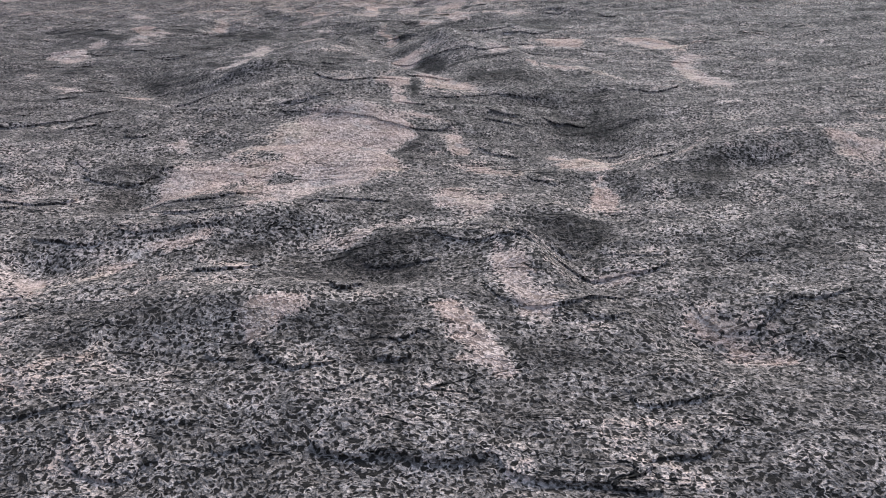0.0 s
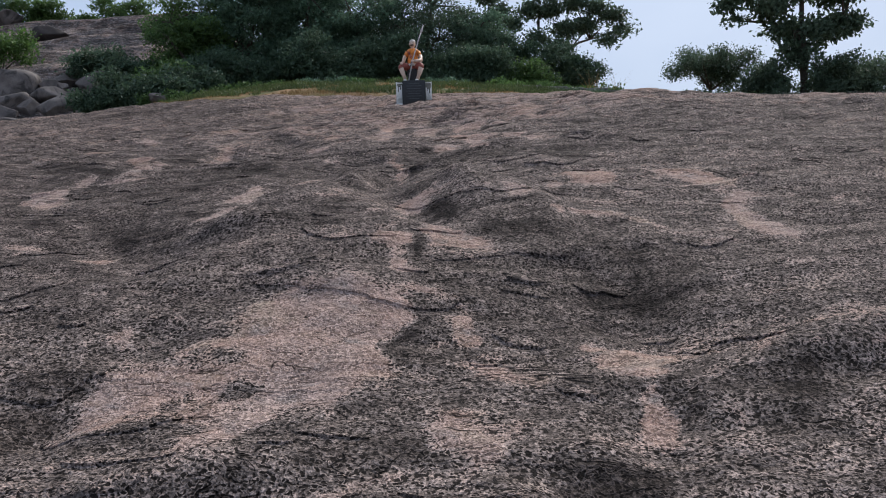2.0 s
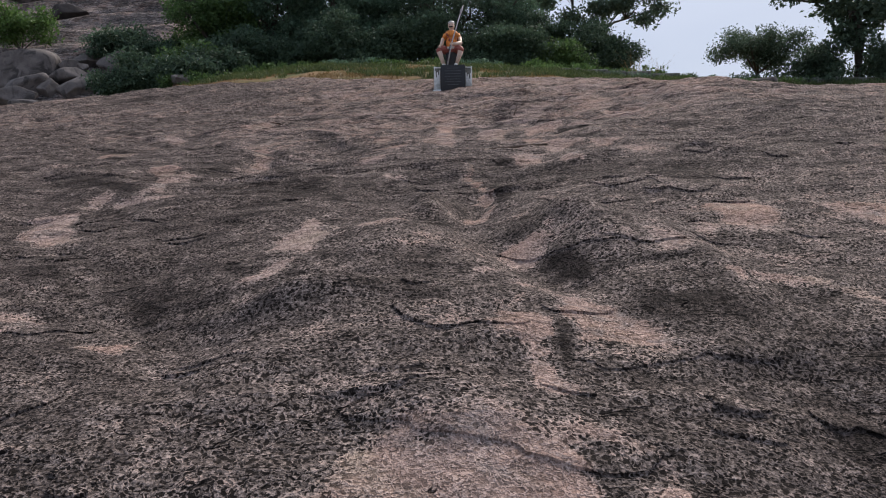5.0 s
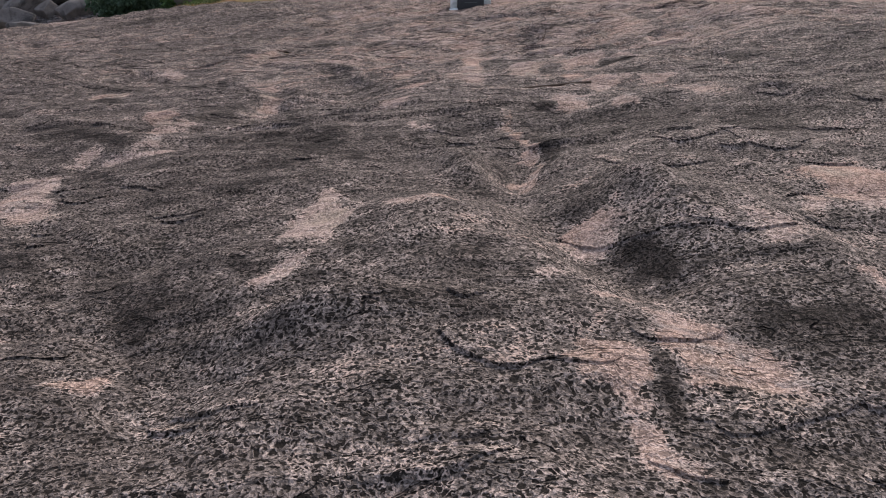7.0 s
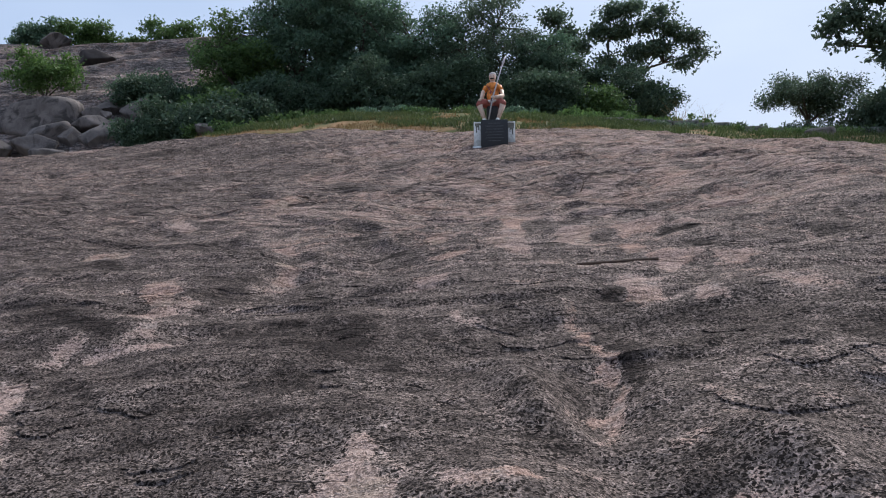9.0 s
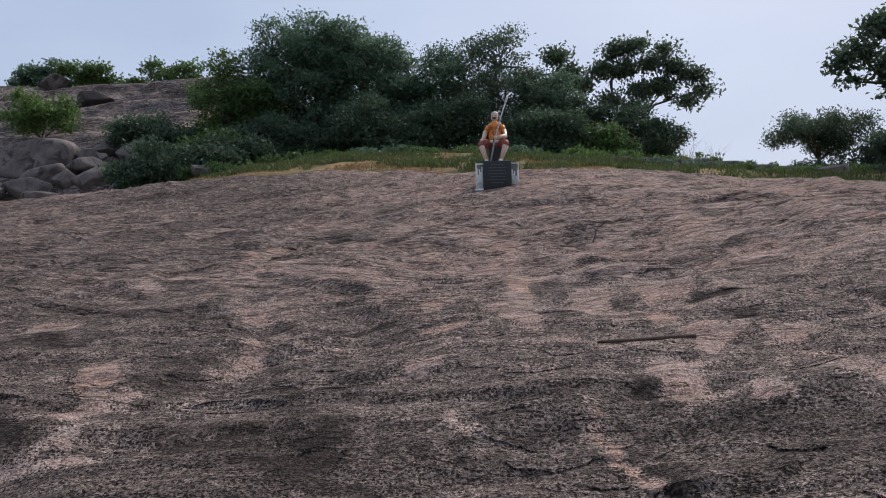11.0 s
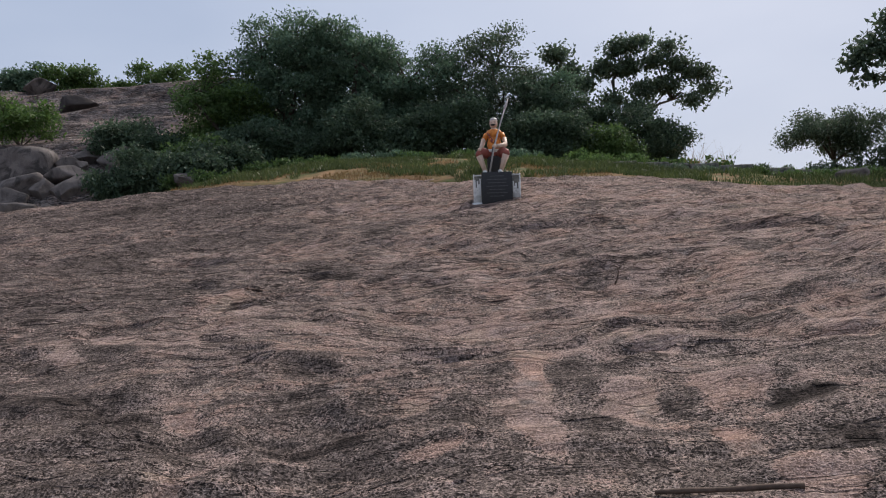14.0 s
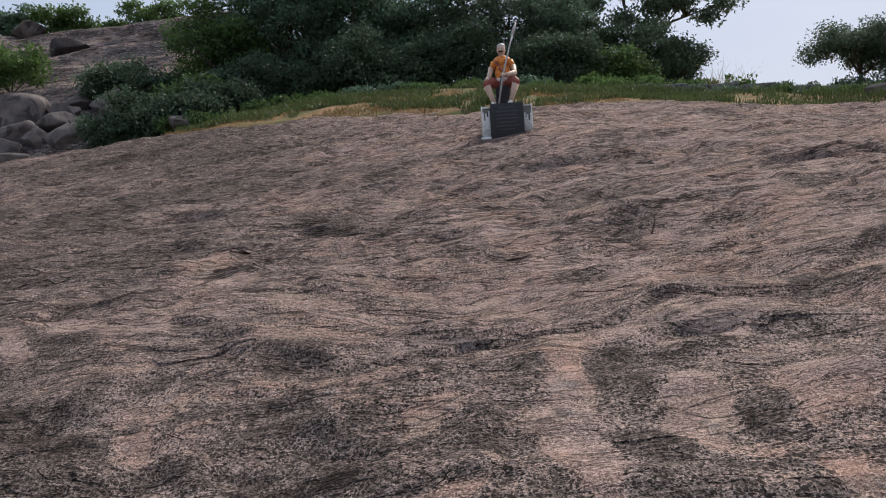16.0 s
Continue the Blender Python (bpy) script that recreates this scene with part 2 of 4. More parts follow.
def leaf_material(name, dark, light):
    m = Nodes(name)
    isl = m.put("NewGeometry").outputs["Random Per Island"]
    big = m.noise(m.coords(), 0.7, 2.0)
    col = m.mix(isl, dark, light)
    col = m.mix(m.level(big, 0.35, 0.7), m.mix(0.35, col, (0.0, 0.0, 0.0)), col)
    return m.finish(col, 0.55, None, spec=0.25, through_light=0.36)


def plain_material(name, color, rough=0.7, vary=0.25, scale=9.0, bump=0.2, dist=0.01, spec=0.3, stain=None):
    m = Nodes(name)
    v = m.coords()
    a, b = m.noise(v, scale, 4.0, 0.6, 0.3), m.noise(v, scale * 7, 3.0)
    lo = tuple(c * (1 - vary) for c in color)
    hi = tuple(min(1, c * (1 + vary * 0.6)) for c in color)
    col = m.mix(m.level(a, 0.3, 0.7), lo, hi)
    if stain:
        col = m.mix(m.level(m.noise(v, scale * 0.6, 5.0, 0.65, 0.8), 0.50, 0.60), col, stain)
    h = m.math("ADD", m.math("MULTIPLY", a, 0.6), m.math("MULTIPLY", b, 0.4))
    return m.finish(col, rough, m.bump(h, bump, dist), spec=spec)


ROCK = slope_material()
HILL_ROCK = rock_material("hill_granite", dark=(0.048, 0.040, 0.037), pale=(0.42, 0.315, 0.275), lean=0.02, grain=0.13, stretch=(0.3, 1.0, 1.8), even=0.5)
BOULDER = plain_material("boulder_granite", (0.165, 0.142, 0.132), 0.9, 0.4, 1.6, 0.9, 0.06, 0.1, stain=(0.062, 0.055, 0.052))
DARK_BOULDER = plain_material("lichen_blackened_granite", (0.055, 0.047, 0.045), 0.9, 0.4, 1.6, 0.9, 0.06, 0.1)
BARK = plain_material("bark", (0.085, 0.07, 0.058), 0.9, 0.4, 14, 0.7, 0.02)
LEAF_DEEP = leaf_material("deep_green_leaves", (0.072, 0.128, 0.086), (0.185, 0.298, 0.188))
# darker than LEAF_DEEP: for dark-green bushes, and for shade painted into the undergrowth
LEAF_SHADE = leaf_material("dark_and_shaded_leaves", (0.048, 0.084, 0.054), (0.135, 0.205, 0.122))
LEAF_MID = leaf_material("mid_green_leaves", (0.055, 0.105, 0.034), (0.15, 0.25, 0.078))
LEAF_BRIGHT = leaf_material("bright_green_leaves", (0.058, 0.118, 0.028), (0.155, 0.262, 0.072))
LEAF_DULL = leaf_material("dull_green_leaves", (0.061, 0.095, 0.065), (0.142, 0.203, 0.128))
GRASS = leaf_material("grass_blades", (0.045, 0.075, 0.024), (0.125, 0.155, 0.055))
DRY_GRASS = leaf_material("dry_grass_blades", (0.17, 0.105, 0.045), (0.32, 0.215, 0.10))
BLACK_STONE = plain_material("polished_black_granite", (0.012, 0.0125, 0.015), 0.5, 0.4, 30, 0.1, 0.002, 0.5)
INSCRIPTION = plain_material("worn_inscription", (0.085, 0.085, 0.088), 0.6, 0.4, 40, 0.1, 0.002)
CEMENT = plain_material("mossy_cement", (0.17, 0.165, 0.145), 0.9, 0.45, 7, 0.5, 0.01, stain=(0.06, 0.062, 0.055))
WHITEWASH = plain_material("peeling_whitewash", (0.72, 0.72, 0.70), 0.85, 0.12, 8, 0.4, 0.006, stain=(0.46, 0.46, 0.44))
STICK_WOOD = plain_material("weathered_stick", (0.105, 0.070, 0.052), 0.85, 0.45, 26, 0.7, 0.01)
SKIN = plain_material("painted_tan", (0.60, 0.43, 0.33), 0.5, 0.15, 12, 0.1, 0.004)
ORANGE = plain_material("painted_orange", (0.72, 0.25, 0.05), 0.5, 0.4, 12, 0.2, 0.006)
MAROON = plain_material("painted_maroon", (0.27, 0.075, 0.055), 0.55, 0.25, 12, 0.2, 0.006)
WHITE_PAINT = plain_material("painted_white", (0.70, 0.68, 0.64), 0.5, 0.12, 12, 0.1, 0.004)
BLACK_PAINT = plain_material("painted_black", (0.03, 0.028, 0.028), 0.5, 0.3, 12, 0.1, 0.004)
STEEL = plain_material("painted_silver", (0.42, 0.39, 0.37), 0.45, 0.2, 12, 0.1, 0.004, 0.5)


def soil_material():
    m = Nodes("grassy_soil")
    v = m.coords()
    a, b = m.noise(v, 0.9, 4.0, 0.6, 0.4), m.noise(v, 6.0, 4.0, 0.6)
    col = m.mix(m.level(a, 0.38, 0.62), (0.30, 0.170, 0.088), (0.085, 0.10, 0.034))
    col = m.mix(m.level(b, 0.35, 0.7), m.mix(0.5, col, (0.04, 0.035, 0.02)), col)
    return m.finish(col, 0.95, m.bump(b, 0.8, 0.05), spec=0.1)


SOIL = soil_material()


# ---- mesh helpers ----
def part(name, bm, material, parent=None, label="", smooth=True):
    me = bpy.data.meshes.new(name)
    for f in bm.faces:
        f.smooth = smooth
    bm.to_mesh(me)
    bm.free()
    for mm in material if isinstance(material, (list, tuple)) else [material]:
        me.materials.append(mm)
    ob = new(name, me)
    if parent is not None:
        ob.parent = parent
    if label:
        ob["label"] = label
    return ob


def array_mesh(name, verts, faces, material, parent=None, smooth=False):
    """A mesh from numpy arrays; all faces have the same number of corners."""
    me = bpy.data.meshes.new(name)
    n, k = faces.shape
    me.vertices.add(len(verts))
    me.vertices.foreach_set("co", np.ascontiguousarray(verts, dtype=np.float32).ravel())
    me.loops.add(n * k)
    me.loops.foreach_set("vertex_index", np.ascontiguousarray(faces, dtype=np.int32).ravel())
    me.polygons.add(n)
    me.polygons.foreach_set("loop_start", np.arange(0, n * k, k, dtype=np.int32))
    me.polygons.foreach_set("use_smooth", np.full(n, smooth))
    me.update(calc_edges=True)
    me.materials.append(material)
    ob = new(name, me)
    if parent is not None:
        ob.parent = parent
    return ob


def empty(name, place, turn=0.0):
    ob = new(name)
    ob.empty_display_size = 0.1
    ob.matrix_world = pose(*place, 0, 0, turn)
    return ob


def box(bm, centre, size, bevel=0.0, m=None):
    r = bmesh.ops.create_cube(bm, size=1.0)
    vs = r["verts"]
    bmesh.ops.scale(bm, vec=size, verts=vs)
    if bevel:
        es = list({e for v in vs for e in v.link_edges})
        vs = bmesh.ops.bevel(bm, geom=es, offset=bevel, segments=2, affect="EDGES", profile=0.6)["verts"]
    if m is not None:
        bmesh.ops.transform(bm, matrix=m, verts=vs)
    bmesh.ops.translate(bm, vec=centre, verts=vs)
    return vs


def tube(bm, pts, radii, sides=8, slot=0):
    """A tapered tube along points."""
    pts = [Vector(p) for p in pts]
    rings = []
    for i, p in enumerate(pts):
        d = (pts[min(i + 1, len(pts) - 1)] - pts[max(i - 1, 0)]).normalized()
        q = d.to_track_quat("Z", "Y")
        rings.append([bm.verts.new(p + q @ Vector((math.cos(a) * radii[i], math.sin(a) * radii[i], 0)))
                      for a in (2 * math.pi * k / sides for k in range(sides))])
    for r0, r1 in zip(rings, rings[1:]):
        for k in range(sides):
            f = bm.faces.new((r0[k], r0[(k + 1) % sides], r1[(k + 1) % sides], r1[k]))
            f.material_index = slot
    for r, flip in ((rings[0], True), (rings[-1], False)):
        f = bm.faces.new(r[::-1] if flip else r)
        f.material_index = slot


def blob(bm, centre, radii, slot=0, turn=None, seg=14, rings=9):
    r = bmesh.ops.create_uvsphere(bm, u_segments=seg, v_segments=rings, radius=1.0)
    vs = r["verts"]
    bmesh.ops.scale(bm, vec=radii, verts=vs)
    if turn is not None:
        bmesh.ops.rotate(bm, cent=(0, 0, 0), matrix=Euler([radians(a) for a in turn]).to_matrix(), verts=vs)
    bmesh.ops.translate(bm, vec=centre, verts=vs)
    for f in {f for v in vs for f in v.link_faces}:
        f.material_index = slot


# ---- the lie of the land ----
def smooth(a, b, v):
    t = np.clip((v - a) / (b - a), 0, 1)
    return t * t * (3 - 2 * t)


def lattice_noise(x, y, seed):
    """Smooth value noise in -1..1."""
    xi, yi = np.floor(x), np.floor(y)
    fx, fy = x - xi, y - yi
    fx, fy = fx * fx * (3 - 2 * fx), fy * fy * (3 - 2 * fy)

    def h(a, b):
        s = np.sin(a * 127.1 + b * 311.7 + seed * 74.7) * 43758.5453
        return (s - np.floor(s)) * 2 - 1
    return ((h(xi, yi) * (1 - fx) + h(xi + 1, yi) * fx) * (1 - fy)
            + (h(xi, yi + 1) * (1 - fx) + h(xi + 1, yi + 1) * fx) * fy)


def fractal(x, y, size, seed, octaves=3, gain=0.5):
    out, amp = 0, 1.0
    for k in range(octaves):
        c, s = math.cos(0.6 + k), math.sin(0.6 + k)
        out = out + amp * lattice_noise((c * x - s * y) / size, (s * x + c * y) / size, seed + k * 3.1)
        size, amp = size * 0.5, amp * gain
    return out


def land(x, y):
    """Height of the smooth lie of the land: a whaleback of granite rising to a grassy crest."""
    xs = np.where(x > 3, 3 + 2 * np.tanh((x - 3) / 2), np.where(x < -12, -12 + 6 * np.tanh((x + 12) / 6), x))
    yb = np.clip(y, -27, 8)
    low = -0.105 + 0.115 * xs + 0.1975 * yb + 0.004 * xs ** 2 + 0.0048 * xs * yb + 0.0055 * yb ** 2 + 0.00026 * yb ** 3
    low = low + np.minimum(y + 27, 0) * 0.33
    yt = np.minimum(y, 14.0) + 10 * np.tanh(np.maximum(y - 14, 0) / 10) * 0.55
    high = 0.2 * yt * (1 - 0.035 * np.clip(x, 0, 12)) - 0.085 * np.clip(-x - 5, 0, 12)
    w = smooth(-3, 3, x)
    t = (1 - w) * smooth(-2, 6, y) + w * smooth(-7, 2, y)
    z = low * (1 - t) + high * t
    z = z - 0.8 * smooth(9.5, 14, y) * smooth(9, 13, -x)
    z = z - 0.36 * smooth(3.5, 8, x) * smooth(-14, -5, y) * (1 - smooth(6, 10, y))
    z = z - 0.20 * np.exp(-((x + 2.5) / 5.5) ** 2 - ((y - 6.5) / 3) ** 2) + 0.14 * np.exp(-((x - 7) / 2.5) ** 2 - ((y - 4.5) / 3) ** 2)
    far = np.sqrt(x ** 2 + (y + 5) ** 2)
    return np.maximum(z, -14 + 0 * z) * (1 - smooth(60, 200, far)) - 9 * smooth(60, 200, far)


# humps (+) and hollows (-) of the bare rock: x, y, height, half-length, half-width, turn in degrees
SWELLS = [
    (9.5, 3.4, 0.10, 3, 1.8, -6),
    (0.3, -18.1, 0.08, 1.5, 1, 0),
    (-2.6, -15.9, -0.09, 0.9, 0.7, 0),
    (-0.5, -10.2, -0.11, 1.2, 1.4, 0),
    (1.6, -10.2, -0.08, 1.2, 1.3, 0),
    (1.5, -19.6, -0.08, 0.6, 0.8, 0),
    (-1.2, -13.5, -0.06, 0.6, 0.6, 0),
]
HUMPS_1 = [
    (1.64, -21.92, -0.06, 0.25, 0.16, -41),
    (0.03, -21.72, 0.06, 0.44, 0.15, 3),
    (0.28, -21.4, -0.05, 0.3, 0.16, -14),
    (1.21, -21.4, -0.08, 0.26, 0.16, -71),
    (0.97, -21.36, 0.05, 0.27, 0.12, -70),
    (-0.94, -21.3, -0.05, 0.24, 0.16, -13),
    (0, -20.97, 0.06, 0.51, 0.14, 11),
    (1.44, -20.84, -0.05, 0.24, 0.16, 85),
    (-0.82, -20.56, -0.05, 0.24, 0.16, 80),
    (2.37, -20.22, 0.09, 0.57, 0.2, 8),
    (1.63, -19.57, -0.05, 0.35, 0.32, -21),
    (0.2, -19.38, 0.05, 0.33, 0.22, -24),
    (-0.62, -18.93, 0.05, 0.39, 0.31, -70),
    (-1.16, -18.35, -0.07, 0.8, 0.34, -46),
    (-0.5, -18.35, 0.07, 0.34, 0.12, -1),
]
HUMPS_2 = [
    (0.62, -17.85, -0.125, 0.8, 0.19, -69),
    (1.29, -17.78, 0.06, 0.71, 0.18, -71),
    (-0.19, -17.52, 0.07, 0.37, 0.29, 85),
    (-1.51, -17.5, -0.05, 0.36, 0.23, 7),
    (0.92, -17.33, 0.08, 0.53, 0.13, -76),
    (0.38, -16.44, -0.121, 0.46, 0.19, 89),
    (0.05, -16.41, 0.06, 0.31, 0.13, -76),
    (2.08, -15.29, 0.05, 0.66, 0.35, -34),
    (0.22, -15.26, 0.04, 0.22, 0.14, -76),
    (-2.16, -15.19, -0.05, 0.75, 0.16, 36),
    (1.32, -15.14, 0.05, 0.45, 0.24, 3),
    (-3.11, -14.59, 0.05, 0.66, 0.21, -38),
    (-1.72, -13.78, -0.05, 0.64, 0.16, 90),
    (-1.18, -13.18, -0.05, 0.28, 0.16, -30),
    (-1.89, -12.8, -0.06, 0.49, 0.16, -55),
]
HUMPS_3 = [
    (1.41, -12.69, 0.04, 0.28, 0.21, -36),
    (-2.57, -12.28, -0.06, 0.24, 0.16, -54),
    (0.04, -12.12, 0.03, 0.24, 0.16, 71),
    (1.79, -11.56, -0.07, 0.29, 0.16, 19),
    (1.02, -9.42, -0.04, 0.4, 0.35, 58),
    (2.92, -8.69, -0.04, 0.4, 0.35, -65),
    (-1.83, -7.58, -0.04, 0.62, 0.35, -62),
    (1.9, -5.87, -0.04, 0.4, 0.35, 90),
    (-2.07, -2.62, -0.05, 1.16, 0.35, -85),
]
HUMPS = HUMPS_1 + HUMPS_2 + HUMPS_3


def humps(x, y):
    z = 0 * x
    for hx, hy, hz, a, b, turn in SWELLS + HUMPS:
        c, s = math.cos(radians(turn)), math.sin(radians(turn))
        u, v = (c * (x - hx) + s * (y - hy)) / a, (-s * (x - hx) + c * (y - hy)) / b
        z = z + (1.5 if hz > 0 else 1.2) * hz * np.exp(-(u * u + v * v))
    return z


def ledges(x, y):
    """Low broken shelves where sheets of stone have come off: 0 at the foot of each, 1 at its lip."""
    s = 1.5 * fractal(x * 0.38, y, 1.5, 131, 4, 0.55) + 0.25 * y
    f = s - np.floor(s)
    return f - smooth(0.86, 1.0, f)


def rock_height(x, y):
    wx = x + 0.30 * fractal(x, y, 1.7, 5, 2)
    wy = y + 0.30 * fractal(x, y, 1.7, 9, 2)
    up = smooth(-19, -12, y)
    rough = (0.042 + 0.022 * up) * fractal(wx * 0.6, wy, 1.0, 21, 3) + 0.020 * fractal(wx * 0.7, wy * 1.2, 0.30, 33, 3, 0.6)
    wave = 1 - np.abs(lattice_noise(wx * 0.45 + wy * 0.16, wy * 1.6 - wx * 0.10, 41)) * 2
    wave = wave + 0.6 * (1 - np.abs(lattice_noise(wx * 1.1 - wy * 0.2, wy * 3.1, 43)) * 2)
    rough = rough + (0.032 * up + 0.032 * smooth(-12, -7, y)) * (wave - 0.3) + (0.016 + 0.046 * up) * ledges(x, y)
    return land(x, y) + humps(x * 0.8 + wx * 0.2, y * 0.8 + wy * 0.2) + rough


# worn, pale patches of stone and a few painted ridge highlights: x, y, strength, half-length, half-width, turn
PATCHES_1 = [
    (1.73, -21.94, 0.35, 0.14, 0.06, -30),
    (-0.58, -21.91, 0.3, 0.12, 0.05, 35),
    (0.72, -21.88, 0.8, 0.22, 0.07, -59),
    (-0.04, -21.81, 0.7, 0.08, 0.05, -18),
    (1.62, -21.8, 0.5, 0.11, 0.05, -37),
    (0.01, -21.75, 0.8, 0.14, 0.06, -6),
    (0.97, -21.51, 0.55, 0.26, 0.08, -74),
    (1.32, -21.43, 0.5, 0.07, 0.05, -35),
    (-0.92, -21.23, 0.7, 0.08, 0.08, 44),
    (-0.43, -21.23, 0.35, 0.38, 0.05, 13),
    (0.23, -21.01, 0.35, 0.3, 0.06, 20),
    (0.82, -20.73, 0.5, 0.22, 0.15, -51),
    (-0.09, -20.62, 0.5, 0.14, 0.12, 44),
    (1.48, -20.62, 0.7, 0.16, 0.07, 78),
    (-0.61, -20.46, 0.5, 0.12, 0.1, 75),
]
PATCHES_2 = [
    (0.1, -20.39, 0.5, 0.21, 0.14, -30),
    (1.9, -20.36, 0.4, 0.29, 0.07, 26),
    (-0.58, -20.33, 0.6, 0.09, 0.06, 43),
    (2.94, -20.31, 0.45, 0.19, 0.12, 60),
    (0.94, -20.28, 0.45, 0.19, 0.08, -51),
    (-0.55, -20.26, 0.7, 0.16, 0.13, 71),
    (1.5, -20.22, 0.6, 0.17, 0.08, 42),
    (1.57, -20.17, 0.7, 0.21, 0.14, 58),
    (-0.45, -20.14, 0.5, 0.23, 0.1, -44),
    (0.13, -20.04, 0.55, 0.39, 0.26, -22),
    (2.11, -19.99, 0.5, 0.08, 0.05, 12),
    (0.07, -19.97, 0.5, 0.61, 0.41, 64),
    (0.73, -19.92, 0.6, 0.1, 0.06, 75),
    (0.72, -19.91, 0.7, 0.09, 0.07, 8),
    (1.41, -19.88, 0.45, 0.14, 0.06, -39),
]
PATCHES_3 = [
    (1.41, -19.81, 0.5, 0.12, 0.07, -79),
    (-0.67, -19.77, 0.5, 0.08, 0.06, -38),
    (0.17, -19.67, 0.55, 0.37, 0.18, -25),
    (0.65, -19.62, 0.4, 0.19, 0.06, -45),
    (0.53, -19.15, 0.85, 0.18, 0.07, -73),
    (0.45, -18.76, 0.65, 0.22, 0.08, -63),
    (0.78, -18.7, 0.95, 0.23, 0.16, -52),
    (-1.35, -18.58, 0.6, 0.11, 0.05, -18),
    (0.53, -18.41, 0.6, 0.11, 0.05, 11),
    (2.8, -18.35, 0.6, 0.51, 0.1, -89),
    (1.87, -18.31, 0.6, 0.29, 0.07, -23),
    (-1.9, -18.28, 0.5, 0.13, 0.08, -41),
    (1.5, -18.24, 0.6, 0.07, 0.05, -67),
    (0.29, -18.19, 0.45, 0.09, 0.06, -84),
    (-0.8, -17.98, 0.7, 0.13, 0.08, 1),
]
PATCHES_4 = [
    (1.32, -17.94, 0.6, 0.16, 0.05, -67),
    (-0.78, -17.9, 0.6, 0.15, 0.08, 56),
    (-2.35, -17.72, 0.5, 0.15, 0.1, -63),
    (0.6, -17.63, 0.8, 0.18, 0.1, -88),
    (1.59, -17.49, 0.55, 0.13, 0.07, -89),
    (-0.73, -17.42, 0.75, 0.28, 0.17, -73),
    (2.72, -17.39, 0.6, 0.35, 0.11, -80),
    (-0.21, -17.33, 0.75, 0.17, 0.1, -54),
    (-0.69, -17.24, 0.7, 0.34, 0.1, -79),
    (1.94, -17.17, 0.7, 0.37, 0.22, 75),
    (1.92, -17.17, 0.65, 0.24, 0.16, 75),
    (-0.5, -17.13, 0.4, 0.18, 0.06, -34),
    (-2.61, -16.33, 0.7, 0.74, 0.15, -64),
    (-2.73, -16.3, 0.55, 0.5, 0.11, -56),
    (0.38, -16.11, 0.7, 0.59, 0.05, 87),
]
PATCHES_5 = [
    (-2.26, -15.41, 0.55, 0.23, 0.06, 16),
    (0.38, -15.38, 0.5, 0.37, 0.05, -84),
    (-2.73, -15.35, 0.6, 0.14, 0.1, -61),
    (-2.39, -15.23, 0.5, 0.37, 0.09, 65),
    (-0.28, -15.13, 0.55, 0.21, 0.05, -70),
    (1.15, -15.07, 0.7, 0.13, 0.11, 76),
    (1.76, -15.04, 0.35, 0.23, 0.17, -19),
    (0.85, -14.79, 0.7, 0.38, 0.15, 90),
    (-2.3, -14.66, 0.5, 0.32, 0.12, 51),
    (-0.57, -14.37, 0.55, 0.22, 0.13, 37),
    (-2.53, -14.26, 0.7, 0.39, 0.09, -62),
    (-2.58, -14.26, 0.7, 0.31, 0.1, -57),
    (1.7, -14.16, 0.45, 0.2, 0.13, 89),
    (1.19, -14.11, 0.6, 0.25, 0.07, -84),
    (1.35, -14.03, 0.45, 0.27, 0.12, 46),
]
PATCHES_6 = [
    (1.18, -13.89, 0.55, 0.16, 0.09, -19),
    (-1.73, -13.66, 0.55, 0.43, 0.11, 82),
    (1.02, -13.51, 0.65, 0.14, 0.13, 71),
    (-0.51, -13.37, 0.45, 0.21, 0.09, 20),
    (0.1, -13.15, 0.4, 0.38, 0.1, -78),
    (-1.72, -13.08, 0.45, 0.19, 0.05, -21),
    (1.23, -12.87, 0.5, 0.21, 0.16, 66),
    (1.58, -12.86, 0.45, 0.2, 0.06, 13),
    (0.69, -12.84, 0.5, 0.32, 0.12, 77),
    (0.65, -12.82, 0.6, 0.27, 0.1, 78),
    (0.16, -12.74, 0.4, 0.59, 0.11, 89),
    (-0.44, -12.73, 0.5, 0.12, 0.12, 69),
    (-1.98, -12.61, 0.6, 0.25, 0.05, -50),
    (-3.68, -12.6, 0.7, 0.27, 0.15, -1),
    (0.07, -12.33, 0.5, 0.24, 0.08, -65),
]
PATCHES_7 = [
    (1.05, -11.91, 0.8, 0.19, 0.12, -81),
    (2.26, -11.84, 0.35, 0.22, 0.09, 47),
    (0.9, -11.71, 0.7, 0.26, 0.05, -76),
    (2.19, -11.44, 0.5, 0.21, 0.06, -82),
    (-3.6, -11.08, 0.55, 0.25, 0.09, -39),
    (-3.3, -10.63, 0.8, 0.43, 0.14, -23),
    (0.02, -9.98, 0.45, 1.32, 0.17, -90),
    (0.02, -9.6, 0.4, 0.8, 0.19, -88),
    (-2.72, -8.9, 0.5, 0.76, 0.18, -48),
    (-0.18, -8.04, 0.35, 0.66, 0.28, -66),
]
PATCHES = PATCHES_1 + PATCHES_2 + PATCHES_3 + PATCHES_4 + PATCHES_5 + PATCHES_6 + PATCHES_7

# dark lichen stains, plus painted shade on humps and hollows, in the same terms
STAINS_AND_SHADE_1 = [
    (-0.08, -22.13, -0.1, 0.22, 0.13, -11),
    (1, -21.97, -0.15, 0.16, 0.09, -32),
    (0.29, -21.85, -0.2, 0.23, 0.08, -6),
    (-0.48, -21.79, -0.2, 0.13, 0.06, -44),
